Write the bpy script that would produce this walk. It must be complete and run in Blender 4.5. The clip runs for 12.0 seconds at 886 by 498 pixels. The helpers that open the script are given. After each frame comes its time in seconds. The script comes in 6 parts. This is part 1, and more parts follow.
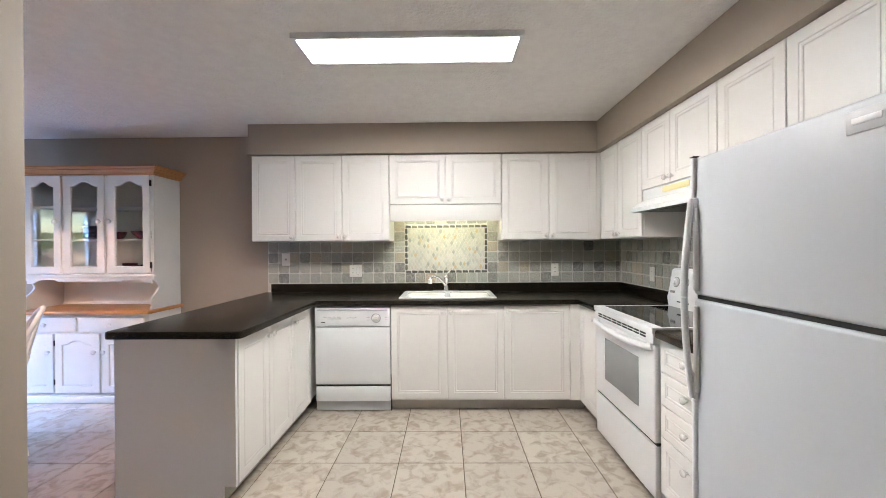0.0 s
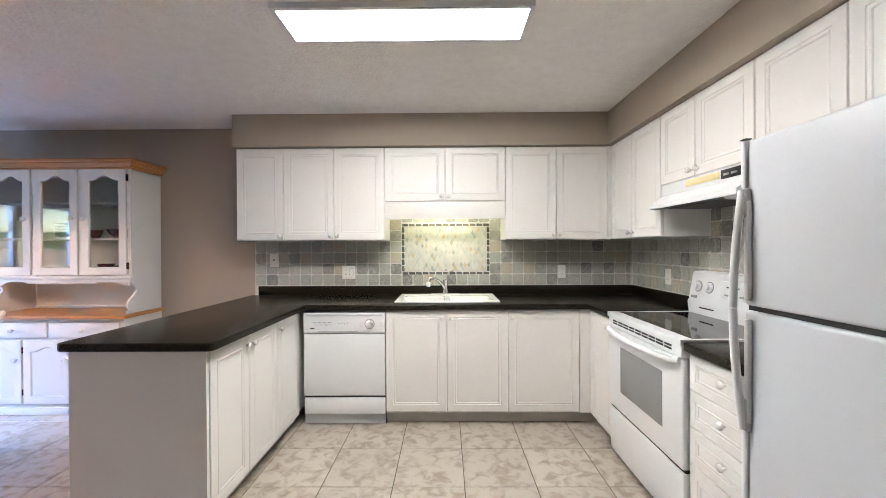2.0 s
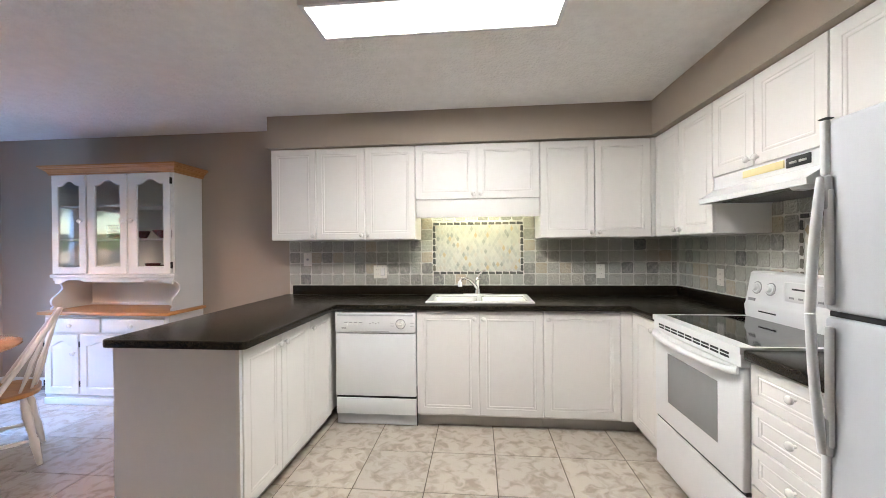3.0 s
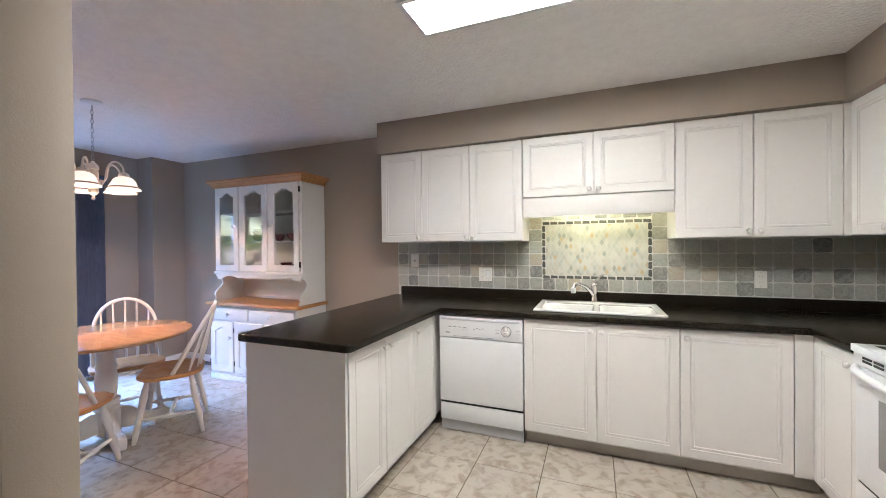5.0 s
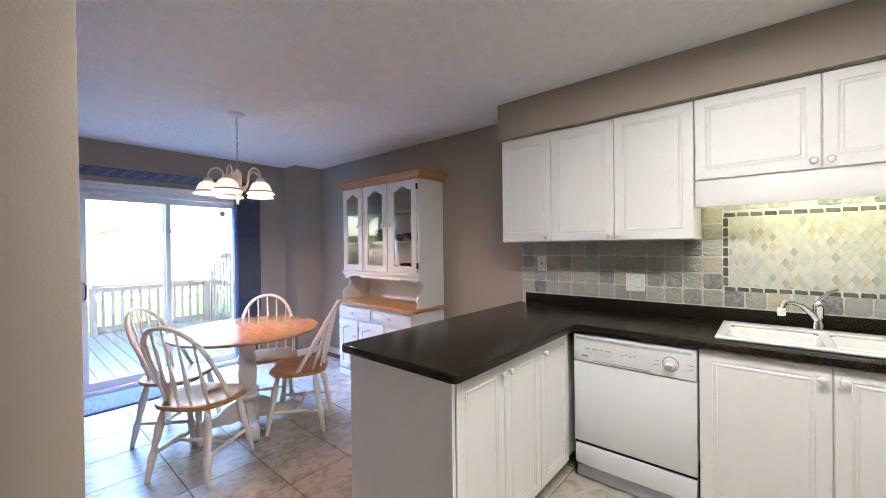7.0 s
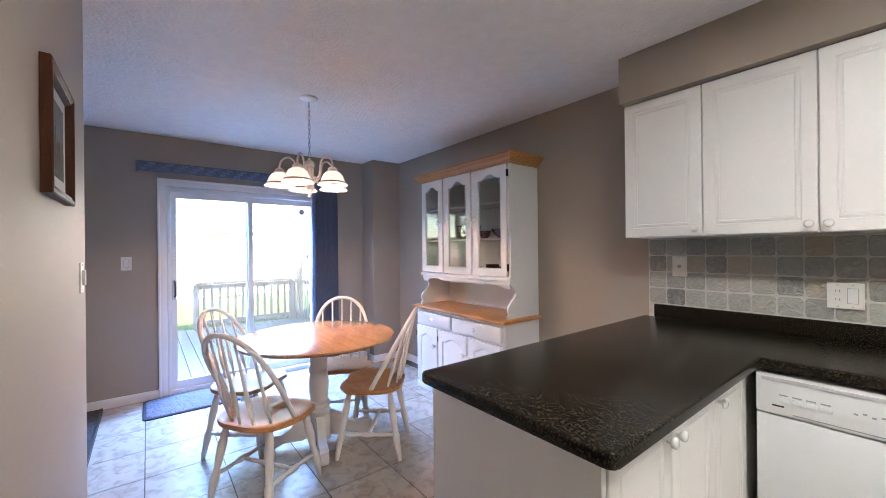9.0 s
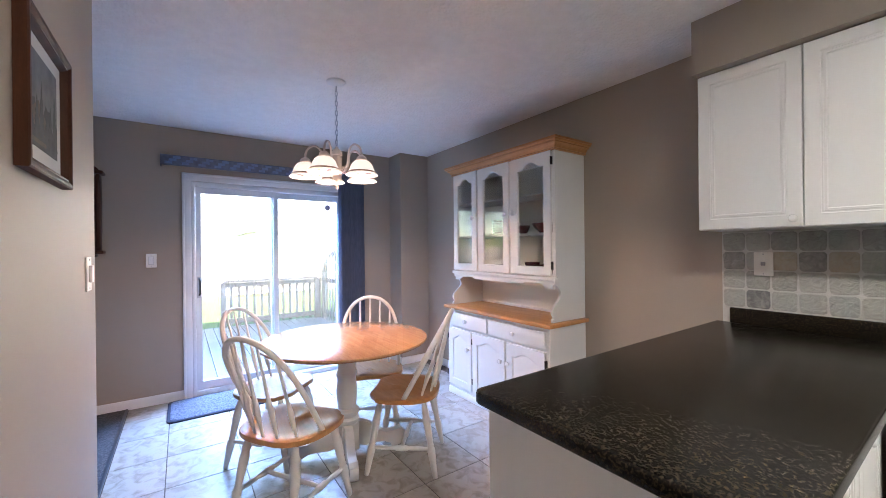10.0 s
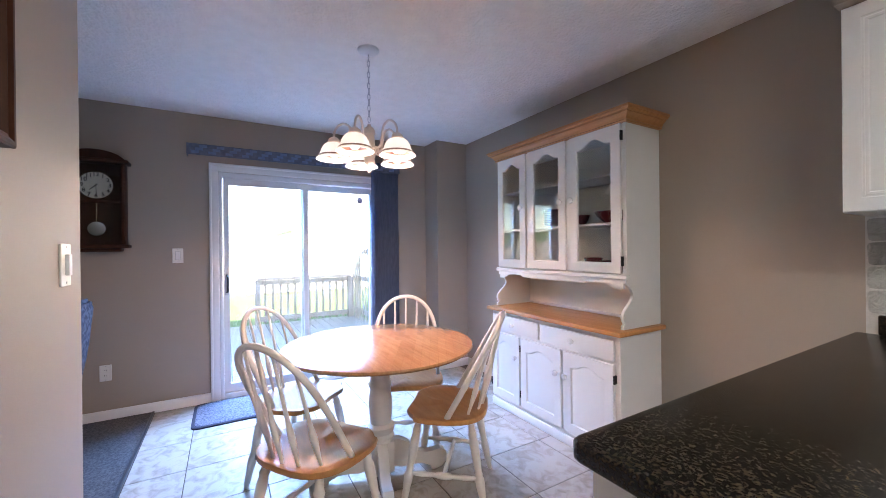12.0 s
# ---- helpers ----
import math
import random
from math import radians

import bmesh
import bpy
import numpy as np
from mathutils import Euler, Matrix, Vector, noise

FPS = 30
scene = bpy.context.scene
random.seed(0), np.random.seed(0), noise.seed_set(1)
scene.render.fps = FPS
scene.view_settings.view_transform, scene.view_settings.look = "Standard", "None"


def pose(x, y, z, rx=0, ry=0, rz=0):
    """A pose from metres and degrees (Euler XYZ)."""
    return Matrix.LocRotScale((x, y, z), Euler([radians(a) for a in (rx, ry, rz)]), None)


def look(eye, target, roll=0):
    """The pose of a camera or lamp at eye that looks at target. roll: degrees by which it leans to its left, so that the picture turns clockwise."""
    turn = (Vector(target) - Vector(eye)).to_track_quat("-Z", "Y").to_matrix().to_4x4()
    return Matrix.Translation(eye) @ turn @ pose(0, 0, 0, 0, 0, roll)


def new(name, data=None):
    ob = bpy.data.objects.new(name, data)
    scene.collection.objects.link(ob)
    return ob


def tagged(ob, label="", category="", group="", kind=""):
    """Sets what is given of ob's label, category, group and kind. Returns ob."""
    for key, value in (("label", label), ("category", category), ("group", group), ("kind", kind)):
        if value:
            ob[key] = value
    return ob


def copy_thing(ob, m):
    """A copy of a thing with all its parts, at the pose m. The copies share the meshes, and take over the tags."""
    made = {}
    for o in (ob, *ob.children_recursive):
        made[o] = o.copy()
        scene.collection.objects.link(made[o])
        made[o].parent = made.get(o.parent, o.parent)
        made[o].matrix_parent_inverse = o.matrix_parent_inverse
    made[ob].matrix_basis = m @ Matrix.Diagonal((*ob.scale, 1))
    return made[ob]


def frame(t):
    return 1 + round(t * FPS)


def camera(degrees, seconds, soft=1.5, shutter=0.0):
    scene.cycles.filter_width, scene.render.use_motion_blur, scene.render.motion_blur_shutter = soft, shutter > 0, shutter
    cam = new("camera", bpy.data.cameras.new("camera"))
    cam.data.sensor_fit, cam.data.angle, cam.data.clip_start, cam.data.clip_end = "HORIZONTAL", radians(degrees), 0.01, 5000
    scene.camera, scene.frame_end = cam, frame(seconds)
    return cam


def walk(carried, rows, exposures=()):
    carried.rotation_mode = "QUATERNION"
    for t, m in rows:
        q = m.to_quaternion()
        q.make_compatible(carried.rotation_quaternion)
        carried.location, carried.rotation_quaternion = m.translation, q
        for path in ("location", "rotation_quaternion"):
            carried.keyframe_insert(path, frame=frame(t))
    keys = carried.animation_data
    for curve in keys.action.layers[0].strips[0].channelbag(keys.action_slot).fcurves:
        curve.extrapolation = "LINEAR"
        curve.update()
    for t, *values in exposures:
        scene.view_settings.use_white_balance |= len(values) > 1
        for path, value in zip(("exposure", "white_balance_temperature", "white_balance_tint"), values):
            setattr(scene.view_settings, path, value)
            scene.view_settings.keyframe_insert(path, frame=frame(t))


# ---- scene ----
cam = camera(99.0, 12.0, soft=0.8)
EXPOSURE = 3.6
PATH = [
    (0, (-0.088, 0.088, 1.342), (-0.11, 2.088, 1.335), -0.4),
    (0.5, (-0.098, 0.148, 1.341), (-0.117, 2.148, 1.332), -0.4),
    (1, (-0.093, 0.213, 1.342), (-0.113, 2.213, 1.332), -0.3),
    (1.5, (-0.095, 0.268, 1.344), (-0.111, 2.268, 1.336), -0.4),
    (2, (-0.094, 0.322, 1.344), (-0.11, 2.322, 1.336), -0.3),
    (2.5, (-0.09, 0.358, 1.344), (-0.146, 2.358, 1.334), -0.5),
    (3, (-0.093, 0.396, 1.338), (-0.278, 2.387, 1.33), -0.5),
    (5, (-0.098, 0.565, 1.374), (-0.841, 2.422, 1.357), -0.6),
    (5.5, (-0.1, 0.658, 1.379), (-1.001, 2.443, 1.365), -0.6),
    (6, (-0.152, 0.764, 1.38), (-1.202, 2.466, 1.369), -0.6),
    (6.5, (-0.223, 0.865, 1.385), (-1.406, 2.477, 1.368), -0.7),
    (7, (-0.292, 0.957, 1.386), (-1.596, 2.474, 1.37), -0.7),
    (9, (-0.746, 1.252, 1.355), (-2.322, 2.483, 1.355), -0.6),
    (9.5, (-0.877, 1.281, 1.346), (-2.489, 2.466, 1.34), -0.6),
    (10, (-1.001, 1.314, 1.333), (-2.645, 2.453, 1.33), -0.6),
    (10.5, (-1.107, 1.354, 1.312), (-2.775, 2.457, 1.309), -0.6),
    (11, (-1.191, 1.38, 1.301), (-2.88, 2.452, 1.297), -0.6),
    (11.5, (-1.277, 1.417, 1.292), (-2.988, 2.453, 1.29), -0.6),
    (12, (-1.348, 1.438, 1.292), (-3.081, 2.437, 1.288), -0.6),
]
walk(cam, [(t, look(eye, target, roll)) for t, eye, target, roll in PATH],
     exposures=((0.0, EXPOSURE + 0.04), (3.0, EXPOSURE + 0.04), (6.5, EXPOSURE - 0.10), (12.0, EXPOSURE - 0.08)))

# ---- world, sun, lights ----
world = bpy.data.worlds.new("sky")
scene.world = world
world.use_nodes = True
wn = world.node_tree.nodes
sky = wn.new("ShaderNodeTexSky")
sky.sky_type, sky.sun_disc = "NISHITA", False
SUN_UP, SUN_ROUND = 26.0, 112.0
sky.sun_elevation, sky.sun_rotation = radians(SUN_UP), radians(SUN_ROUND)
world.node_tree.links.new(sky.outputs[0], wn["Background"].inputs[0])
wn["Background"].inputs[1].default_value = 0.15

sun = new("sun", bpy.data.lights.new("sun", "SUN"))
sun.data.energy, sun.data.angle, sun.data.color = 5.0, radians(0.5), (1.0, 0.95, 0.88)
a, e = radians(SUN_ROUND), radians(SUN_UP)
SUN_WAY = Vector((math.sin(a) * math.cos(e), math.cos(a) * math.cos(e), math.sin(e)))
sun.matrix_world = look(SUN_WAY * 30, (0, 0, 0))

# added blue lamp, unseen above the door, that boosts the sky's light over the deck
daylight = new("daylight", bpy.data.lights.new("daylight", "AREA"))
daylight.data.shape, daylight.data.size, daylight.data.size_y = "RECTANGLE", 1.5, 0.7
daylight.data.energy, daylight.data.color = 75.0, (0.24, 0.44, 1.0)
daylight.matrix_world = look((-5.85, 2.12, 2.45), (-3.6, 2.12, 0.2))

PANEL_GLOW, SINK_GLOW, SHADE_GLOW, BULB_GLOW = 5.5, 3.6, 0.085, 150.0


# ---- materials ----
def rgb(c):
    return (*c, 1.0)


def surf(name, c1, c2=None, scale=6.0, rough=0.5, rough2=None, metal=0.0, bump=0.0, bscale=80.0, spread=0.5, coat=0.0, stretch=None, grain=0.0):
    """A surface with broad mottling between two colours, fine grain and fine relief, by its place in the world."""
    m = bpy.data.materials.new(name)
    m.use_nodes = True
    n, l = m.node_tree.nodes, m.node_tree.links
    p = n["Principled BSDF"]
    p.inputs["Roughness"].default_value, p.inputs["Metallic"].default_value = rough, metal
    p.inputs["Coat Weight"].default_value = coat
    c2 = c2 or tuple(v * 0.94 for v in c1)
    geo = n.new("ShaderNodeNewGeometry")
    place = geo.outputs["Position"]
    if stretch:
        mp = n.new("ShaderNodeMapping")
        mp.inputs["Scale"].default_value = stretch
        l.new(place, mp.inputs["Vector"])
        place = mp.outputs[0]
    broad = n.new("ShaderNodeTexNoise")
    broad.inputs["Scale"].default_value, broad.inputs["Detail"].default_value = scale, 6.0
    l.new(place, broad.inputs["Vector"])
    ramp = n.new("ShaderNodeValToRGB")
    ramp.color_ramp.elements[0].position, ramp.color_ramp.elements[1].position = 0.5 - spread / 2, 0.5 + spread / 2
    ramp.color_ramp.elements[0].color, ramp.color_ramp.elements[1].color = rgb(c1), rgb(c2)
    l.new(broad.outputs[0], ramp.inputs[0])
    colour = ramp.outputs[0]
    fine = n.new("ShaderNodeTexNoise")
    fine.inputs["Scale"].default_value, fine.inputs["Detail"].default_value = bscale, 4.0
    l.new(place, fine.inputs["Vector"])
    if grain:
        mix = n.new("ShaderNodeMix")
        mix.data_type, mix.blend_type = "RGBA", "MULTIPLY"
        g = n.new("ShaderNodeMapRange")
        g.inputs[3].default_value, g.inputs[4].default_value = 1 - grain, 1 + grain
        l.new(fine.outputs[0], g.inputs[0])
        mix.inputs[0].default_value = 1.0
        l.new(colour, mix.inputs[6])
        l.new(g.outputs[0], mix.inputs[7])
        colour = mix.outputs[2]
    l.new(colour, p.inputs["Base Color"])
    if rough2 is not None:
        r = n.new("ShaderNodeMapRange")
        r.inputs[3].default_value, r.inputs[4].default_value = rough, rough2
        l.new(broad.outputs[0], r.inputs[0])
        l.new(r.outputs[0], p.inputs["Roughness"])
    if bump:
        b = n.new("ShaderNodeBump")
        b.inputs["Strength"].default_value, b.inputs["Distance"].default_value = bump, 0.004 if bump < 0.95 else 0.008
        l.new(fine.outputs[0], b.inputs["Height"])
        l.new(b.outputs[0], p.inputs["Normal"])
    return m


def glow(name, colour, strength):
    m = bpy.data.materials.new(name)
    m.use_nodes = True
    p = m.node_tree.nodes["Principled BSDF"]
    p.inputs["Base Color"].default_value = rgb((0.8, 0.8, 0.8))
    p.inputs["Emission Color"].default_value, p.inputs["Emission Strength"].default_value = rgb(colour), strength
    return m


def clear_glass(name, tint=(0.97, 0.98, 0.97)):
    m = bpy.data.materials.new(name)
    m.use_nodes = True
    n, l = m.node_tree.nodes, m.node_tree.links
    n.remove(n["Principled BSDF"])
    t, g, mix, lw = n.new("ShaderNodeBsdfTransparent"), n.new("ShaderNodeBsdfGlossy"), n.new("ShaderNodeMixShader"), n.new("ShaderNodeLayerWeight")
    lw.inputs[0].default_value = 0.5
    steep, fr = n.new("ShaderNodeMath"), n.new("ShaderNodeMapRange")
    steep.operation = "POWER"
    steep.inputs[1].default_value = 4.0
    l.new(lw.outputs["Facing"], steep.inputs[0])
    l.new(steep.outputs[0], fr.inputs[0])
    fr.inputs[3].default_value, fr.inputs[4].default_value = 0.06, 0.9
    t.inputs[0].default_value = rgb(tint)
    g.inputs["Roughness"].default_value = 0.0
    l.new(fr.outputs[0], mix.inputs[0])
    l.new(t.outputs[0], mix.inputs[1])
    l.new(g.outputs[0], mix.inputs[2])
    l.new(mix.outputs[0], n["Material Output"].inputs[0])
    return m


def ramp_pieces(name, stops, scale, rough, bump, bscale, dirt=(0.3, 0.28, 0.25), mottle=0.35, distort=0.8, low=0.42, high=0.75):
    """Stone pieces: a colour for each piece from the ramp by its random number, mottled and with cleft relief."""
    m = bpy.data.materials.new(name)
    m.use_nodes = True
    n, l = m.node_tree.nodes, m.node_tree.links
    p = n["Principled BSDF"]
    p.inputs["Roughness"].default_value = rough
    info, geo = n.new("ShaderNodeObjectInfo"), n.new("ShaderNodeNewGeometry")
    ramp = n.new("ShaderNodeValToRGB")
    ramp.color_ramp.interpolation = "CONSTANT"
    while len(ramp.color_ramp.elements) < len(stops):
        ramp.color_ramp.elements.new(0.5)
    for i, (at, c) in enumerate(stops):
        ramp.color_ramp.elements[i].position, ramp.color_ramp.elements[i].color = at, rgb(c)
    l.new(info.outputs["Random"], ramp.inputs[0])
    shift = n.new("ShaderNodeVectorMath")
    shift.operation = "MULTIPLY_ADD"
    l.new(info.outputs["Random"], shift.inputs[0])
    shift.inputs[1].default_value = (37.0, 91.0, 53.0)
    l.new(geo.outputs["Position"], shift.inputs[2])
    broad, fine = n.new("ShaderNodeTexNoise"), n.new("ShaderNodeTexNoise")
    broad.inputs["Scale"].default_value, broad.inputs["Detail"].default_value = scale, 9.0
    broad.inputs["Distortion"].default_value = distort
    fine.inputs["Scale"].default_value, fine.inputs["Detail"].default_value = bscale, 6.0
    fine.inputs["Distortion"].default_value = 1.5
    l.new(shift.outputs[0], broad.inputs["Vector"])
    l.new(shift.outputs[0], fine.inputs["Vector"])
    mix = n.new("ShaderNodeMix")
    mix.data_type = "RGBA"
    r = n.new("ShaderNodeMapRange")
    r.inputs[1].default_value, r.inputs[2].default_value, r.inputs[4].default_value = low, high, mottle
    l.new(broad.outputs[0], r.inputs[0])
    l.new(r.outputs[0], mix.inputs[0])
    l.new(ramp.outputs[0], mix.inputs[6])
    mix.inputs[7].default_value = rgb(dirt)
    l.new(mix.outputs[2], p.inputs["Base Color"])
    b = n.new("ShaderNodeBump")
    b.inputs["Strength"].default_value, b.inputs["Distance"].default_value = bump, 0.004 if bump < 0.95 else 0.011
    l.new(fine.outputs[0], b.inputs["Height"])
    l.new(b.outputs[0], p.inputs["Normal"])
    return m


M_WALL = surf("greige wall paint", (0.352, 0.294, 0.236), (0.366, 0.306, 0.246), 1.2, 0.62, bump=0.12, bscale=220)
M_CEIL = surf("stippled ceiling paint", (0.80, 0.775, 0.745), (0.84, 0.815, 0.785), 14, 0.9, bump=0.95, bscale=48, spread=0.3)
M_WHITE = surf("white cabinet foil", (0.765, 0.745, 0.715), (0.745, 0.725, 0.695), 2.0, 0.38)
M_PANEL = surf("pale grey end panel", (0.735, 0.73, 0.735), (0.715, 0.71, 0.715), 2.0, 0.5, bump=0.03, bscale=150)
M_CARC = surf("white melamine", (0.72, 0.69, 0.65), None, 2.0, 0.5)
M_KICK = surf("mottled grey-beige toe kick", (0.50, 0.475, 0.44), (0.43, 0.41, 0.38), 5.0, 0.6, bump=0.05)
M_APPL = surf("white enamel", (0.745, 0.75, 0.755), (0.73, 0.735, 0.74), 1.5, 0.28, bump=0.02, bscale=90)
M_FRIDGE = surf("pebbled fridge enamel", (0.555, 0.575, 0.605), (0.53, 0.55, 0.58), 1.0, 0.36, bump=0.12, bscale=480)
M_GREYP = surf("pale grey plastic", (0.52, 0.53, 0.55), None, 8.0, 0.4)
M_KNOB = surf("glazed white knob", (0.80, 0.78, 0.75), None, 8.0, 0.18)
M_DARK = surf("black plastic", (0.018, 0.018, 0.018), (0.03, 0.03, 0.03), 10.0, 0.5)
# near-black that stands in for the shade in gaps and vent slots
M_GAP = surf("dark gap shade", (0.03, 0.03, 0.032), None, 10.0, 0.8)
M_COOK = surf("black glass", (0.012, 0.012, 0.013), None, 4.0, 0.06)
# filter grey darkened to hold the shade under the hood
M_UNDER = surf("shaded hood filter", (0.13, 0.128, 0.12), (0.09, 0.088, 0.08), 30.0, 0.5, bump=0.3, bscale=300)
M_OVENG = surf("smoked oven glass", (0.26, 0.265, 0.26), (0.23, 0.235, 0.23), 4.0, 0.10)
M_CHROME = surf("chrome", (0.75, 0.75, 0.76), None, 5.0, 0.08, metal=1.0)
M_STEEL = surf("brushed steel", (0.5, 0.5, 0.5), None, 30.0, 0.3, metal=1.0)
M_SINK = surf("white sink enamel", (0.69, 0.70, 0.68), None, 2.0, 0.16)
M_OAK = surf("honey oak", (0.52, 0.25, 0.085), (0.40, 0.175, 0.055), 5.0, 0.30, 0.40, bump=0.08, bscale=60, stretch=(1.2, 9.0, 9.0), grain=0.16)
M_TABLE = surf("oak strip tabletop", (0.53, 0.29, 0.135), (0.40, 0.195, 0.085), 4.0, 0.14, 0.22, bump=0.03, bscale=60, stretch=(1.2, 14.0, 9.0), grain=0.2)
M_CREAM = surf("cream furniture paint", (0.76, 0.70, 0.64), (0.70, 0.64, 0.575), 9.0, 0.42, bump=0.06, bscale=90)
M_HUTCH = surf("white furniture paint", (0.73, 0.72, 0.69), (0.69, 0.68, 0.65), 4.0, 0.42, bump=0.06, bscale=110)
M_HBACK = surf("ivory hutch interior", (0.80, 0.77, 0.70), (0.77, 0.74, 0.66), 4.0, 0.55)
M_IRON = surf("black iron hinge", (0.02, 0.018, 0.016), None, 20.0, 0.5, metal=0.6)
M_RED = surf("maroon glaze", (0.10, 0.010, 0.016), (0.07, 0.008, 0.012), 12.0, 0.15)
M_TRIM = surf("white trim paint", (0.78, 0.775, 0.765), None, 3.0, 0.4, bump=0.04)
M_VINYL = surf("white vinyl frame", (0.74, 0.75, 0.76), None, 3.0, 0.35)
M_PLATE = surf("ivory switch plate", (0.78, 0.76, 0.71), None, 6.0, 0.35)
M_INK = surf("dark ink", (0.03, 0.03, 0.035), None, 10.0, 0.6)
M_INKG = surf("grey ink", (0.35, 0.35, 0.36), None, 10.0, 0.6)
M_BLUE = surf("navy patterned fabric", (0.090, 0.108, 0.160), (0.155, 0.178, 0.235), 26.0, 0.85, bump=0.4, bscale=400, spread=0.45)
M_VANE = surf("blue woven vane fabric", (0.155, 0.185, 0.265), (0.225, 0.255, 0.34), 30.0, 0.85, bump=0.4, bscale=400, spread=0.45, stretch=(2.0, 2.0, 0.4))
M_DENIM = surf("blue tapestry upholstery", (0.012, 0.017, 0.034), (0.075, 0.085, 0.11), 34.0, 0.9, bump=0.4, bscale=300, spread=0.15)
M_CARPET = surf("grey-brown carpet", (0.125, 0.115, 0.112), (0.055, 0.052, 0.052), 70.0, 0.95, bump=1.0, bscale=190, grain=0.5, spread=0.3)
M_RUG = surf("blue-grey door mat", (0.21, 0.21, 0.245), (0.08, 0.08, 0.105), 70.0, 0.95, bump=1.0, bscale=190, grain=0.5, spread=0.3)
M_RUGE = surf("dark rug binding", (0.035, 0.035, 0.05), None, 30.0, 0.9)
M_GROUT = surf("brown floor grout", (0.115, 0.085, 0.062), (0.085, 0.062, 0.046), 20.0, 0.9, bump=0.3)
M_BGROUT = surf("pale wall grout", (0.62, 0.61, 0.57), (0.50, 0.49, 0.455), 25.0, 0.9, bump=0.5, bscale=200)
M_WALNUT = surf("walnut clock case", (0.075, 0.026, 0.012), (0.035, 0.013, 0.007), 7.0, 0.5, bump=0.05, stretch=(5.0, 5.0, 1.0), grain=0.2)
M_WALNUT.node_tree.nodes["Principled BSDF"].inputs["Specular IOR Level"].default_value = 0.15
M_DIAL = surf("ivory clock dial", (0.78, 0.75, 0.68), None, 10.0, 0.5)
M_BRASS = surf("aged brass", (0.62, 0.52, 0.36), None, 8.0, 0.25, metal=1.0)
M_MAT = surf("picture mat board", (0.50, 0.50, 0.49), None, 30.0, 0.8)
M_ROSE = surf("rose-beige enamel", (0.76, 0.64, 0.56), (0.70, 0.58, 0.50), 10.0, 0.35)
M_STRIPE = surf("brown glass stripe", (0.20, 0.085, 0.06), None, 10.0, 0.3)
M_PAPER = surf("yellowed light cover", (0.80, 0.70, 0.34), (0.76, 0.66, 0.36), 9.0, 0.5)
M_DECK = surf("weathered deck board", (0.30, 0.285, 0.27), (0.22, 0.21, 0.20), 3.0, 0.75, bump=0.3, bscale=60, stretch=(2.0, 20.0, 1.0), grain=0.15)
M_RAIL = surf("weathered railing wood", (0.36, 0.315, 0.28), (0.25, 0.215, 0.19), 6.0, 0.8, bump=0.3)
M_FENCE = surf("cedar fence board", (0.55, 0.49, 0.42), (0.45, 0.39, 0.335), 4.0, 0.8, bump=0.3)
M_GRASS = surf("spring lawn", (0.060, 0.115, 0.030), (0.105, 0.150, 0.050), 1.4, 0.9, bump=1.0, bscale=90, grain=0.3)
M_ROCK = surf("pale boulder", (0.42, 0.37, 0.32), (0.25, 0.21, 0.18), 4.0, 0.9, bump=0.8, bscale=14, grain=0.3)
M_SIDING = surf("pale house siding", (0.74, 0.71, 0.67), None, 2.0, 0.7)
# shingle tone lightened to hold the sunlight on the neighbours' roofs
M_SUNLITROOF = surf("sunlit pale shingles", (0.66, 0.64, 0.62), (0.56, 0.54, 0.52), 8.0, 0.9, bump=0.5)
M_ROOF = surf("asphalt shingles", (0.11, 0.10, 0.095), (0.075, 0.07, 0.065), 8.0, 0.9, bump=0.5)
M_BARK = surf("tree bark", (0.10, 0.075, 0.055), (0.06, 0.045, 0.035), 20.0, 0.95, bump=0.8)
M_LEAF = surf("conifer green", (0.035, 0.065, 0.030), (0.070, 0.100, 0.045), 9.0, 0.8)
M_GLASS = clear_glass("clear pane")
M_HGLASS = clear_glass("hutch pane")
M_PANELGLOW = glow("lit diffuser", (1.0, 0.985, 0.975), PANEL_GLOW)
M_SINKGLOW = glow("lit fluorescent tube", (1.0, 0.97, 0.66), SINK_GLOW)
M_SHADE = glow("lit frosted shade", (1.0, 0.76, 0.62), SHADE_GLOW)
M_BULB = glow("lit bulb", (1.0, 0.66, 0.53), BULB_GLOW)


def counter_material():
    m = surf("dark speckled laminate", (0.005, 0.0045, 0.0038), (0.008, 0.0068, 0.0055), 9.0, 0.24)
    n, l = m.node_tree.nodes, m.node_tree.links
    p = n["Principled BSDF"]
    p.inputs["Specular IOR Level"].default_value = 0.17
    geo = n.new("ShaderNodeNewGeometry")
    v = n.new("ShaderNodeTexNoise")
    v.inputs["Scale"].default_value, v.inputs["Detail"].default_value = 165.0, 2.0
    l.new(geo.outputs["Position"], v.inputs["Vector"])
    r = n.new("ShaderNodeMapRange")
    r.inputs[1].default_value, r.inputs[2].default_value = 0.48, 0.66
    l.new(v.outputs[0], r.inputs[0])
    mix = n.new("ShaderNodeMix")
    mix.data_type = "RGBA"
    old = p.inputs["Base Color"].links[0].from_socket
    l.new(r.outputs[0], mix.inputs[0])
    l.new(old, mix.inputs[6])
    mix.inputs[7].default_value = rgb((0.044, 0.033, 0.020))
    l.new(mix.outputs[2], p.inputs["Base Color"])
    return m


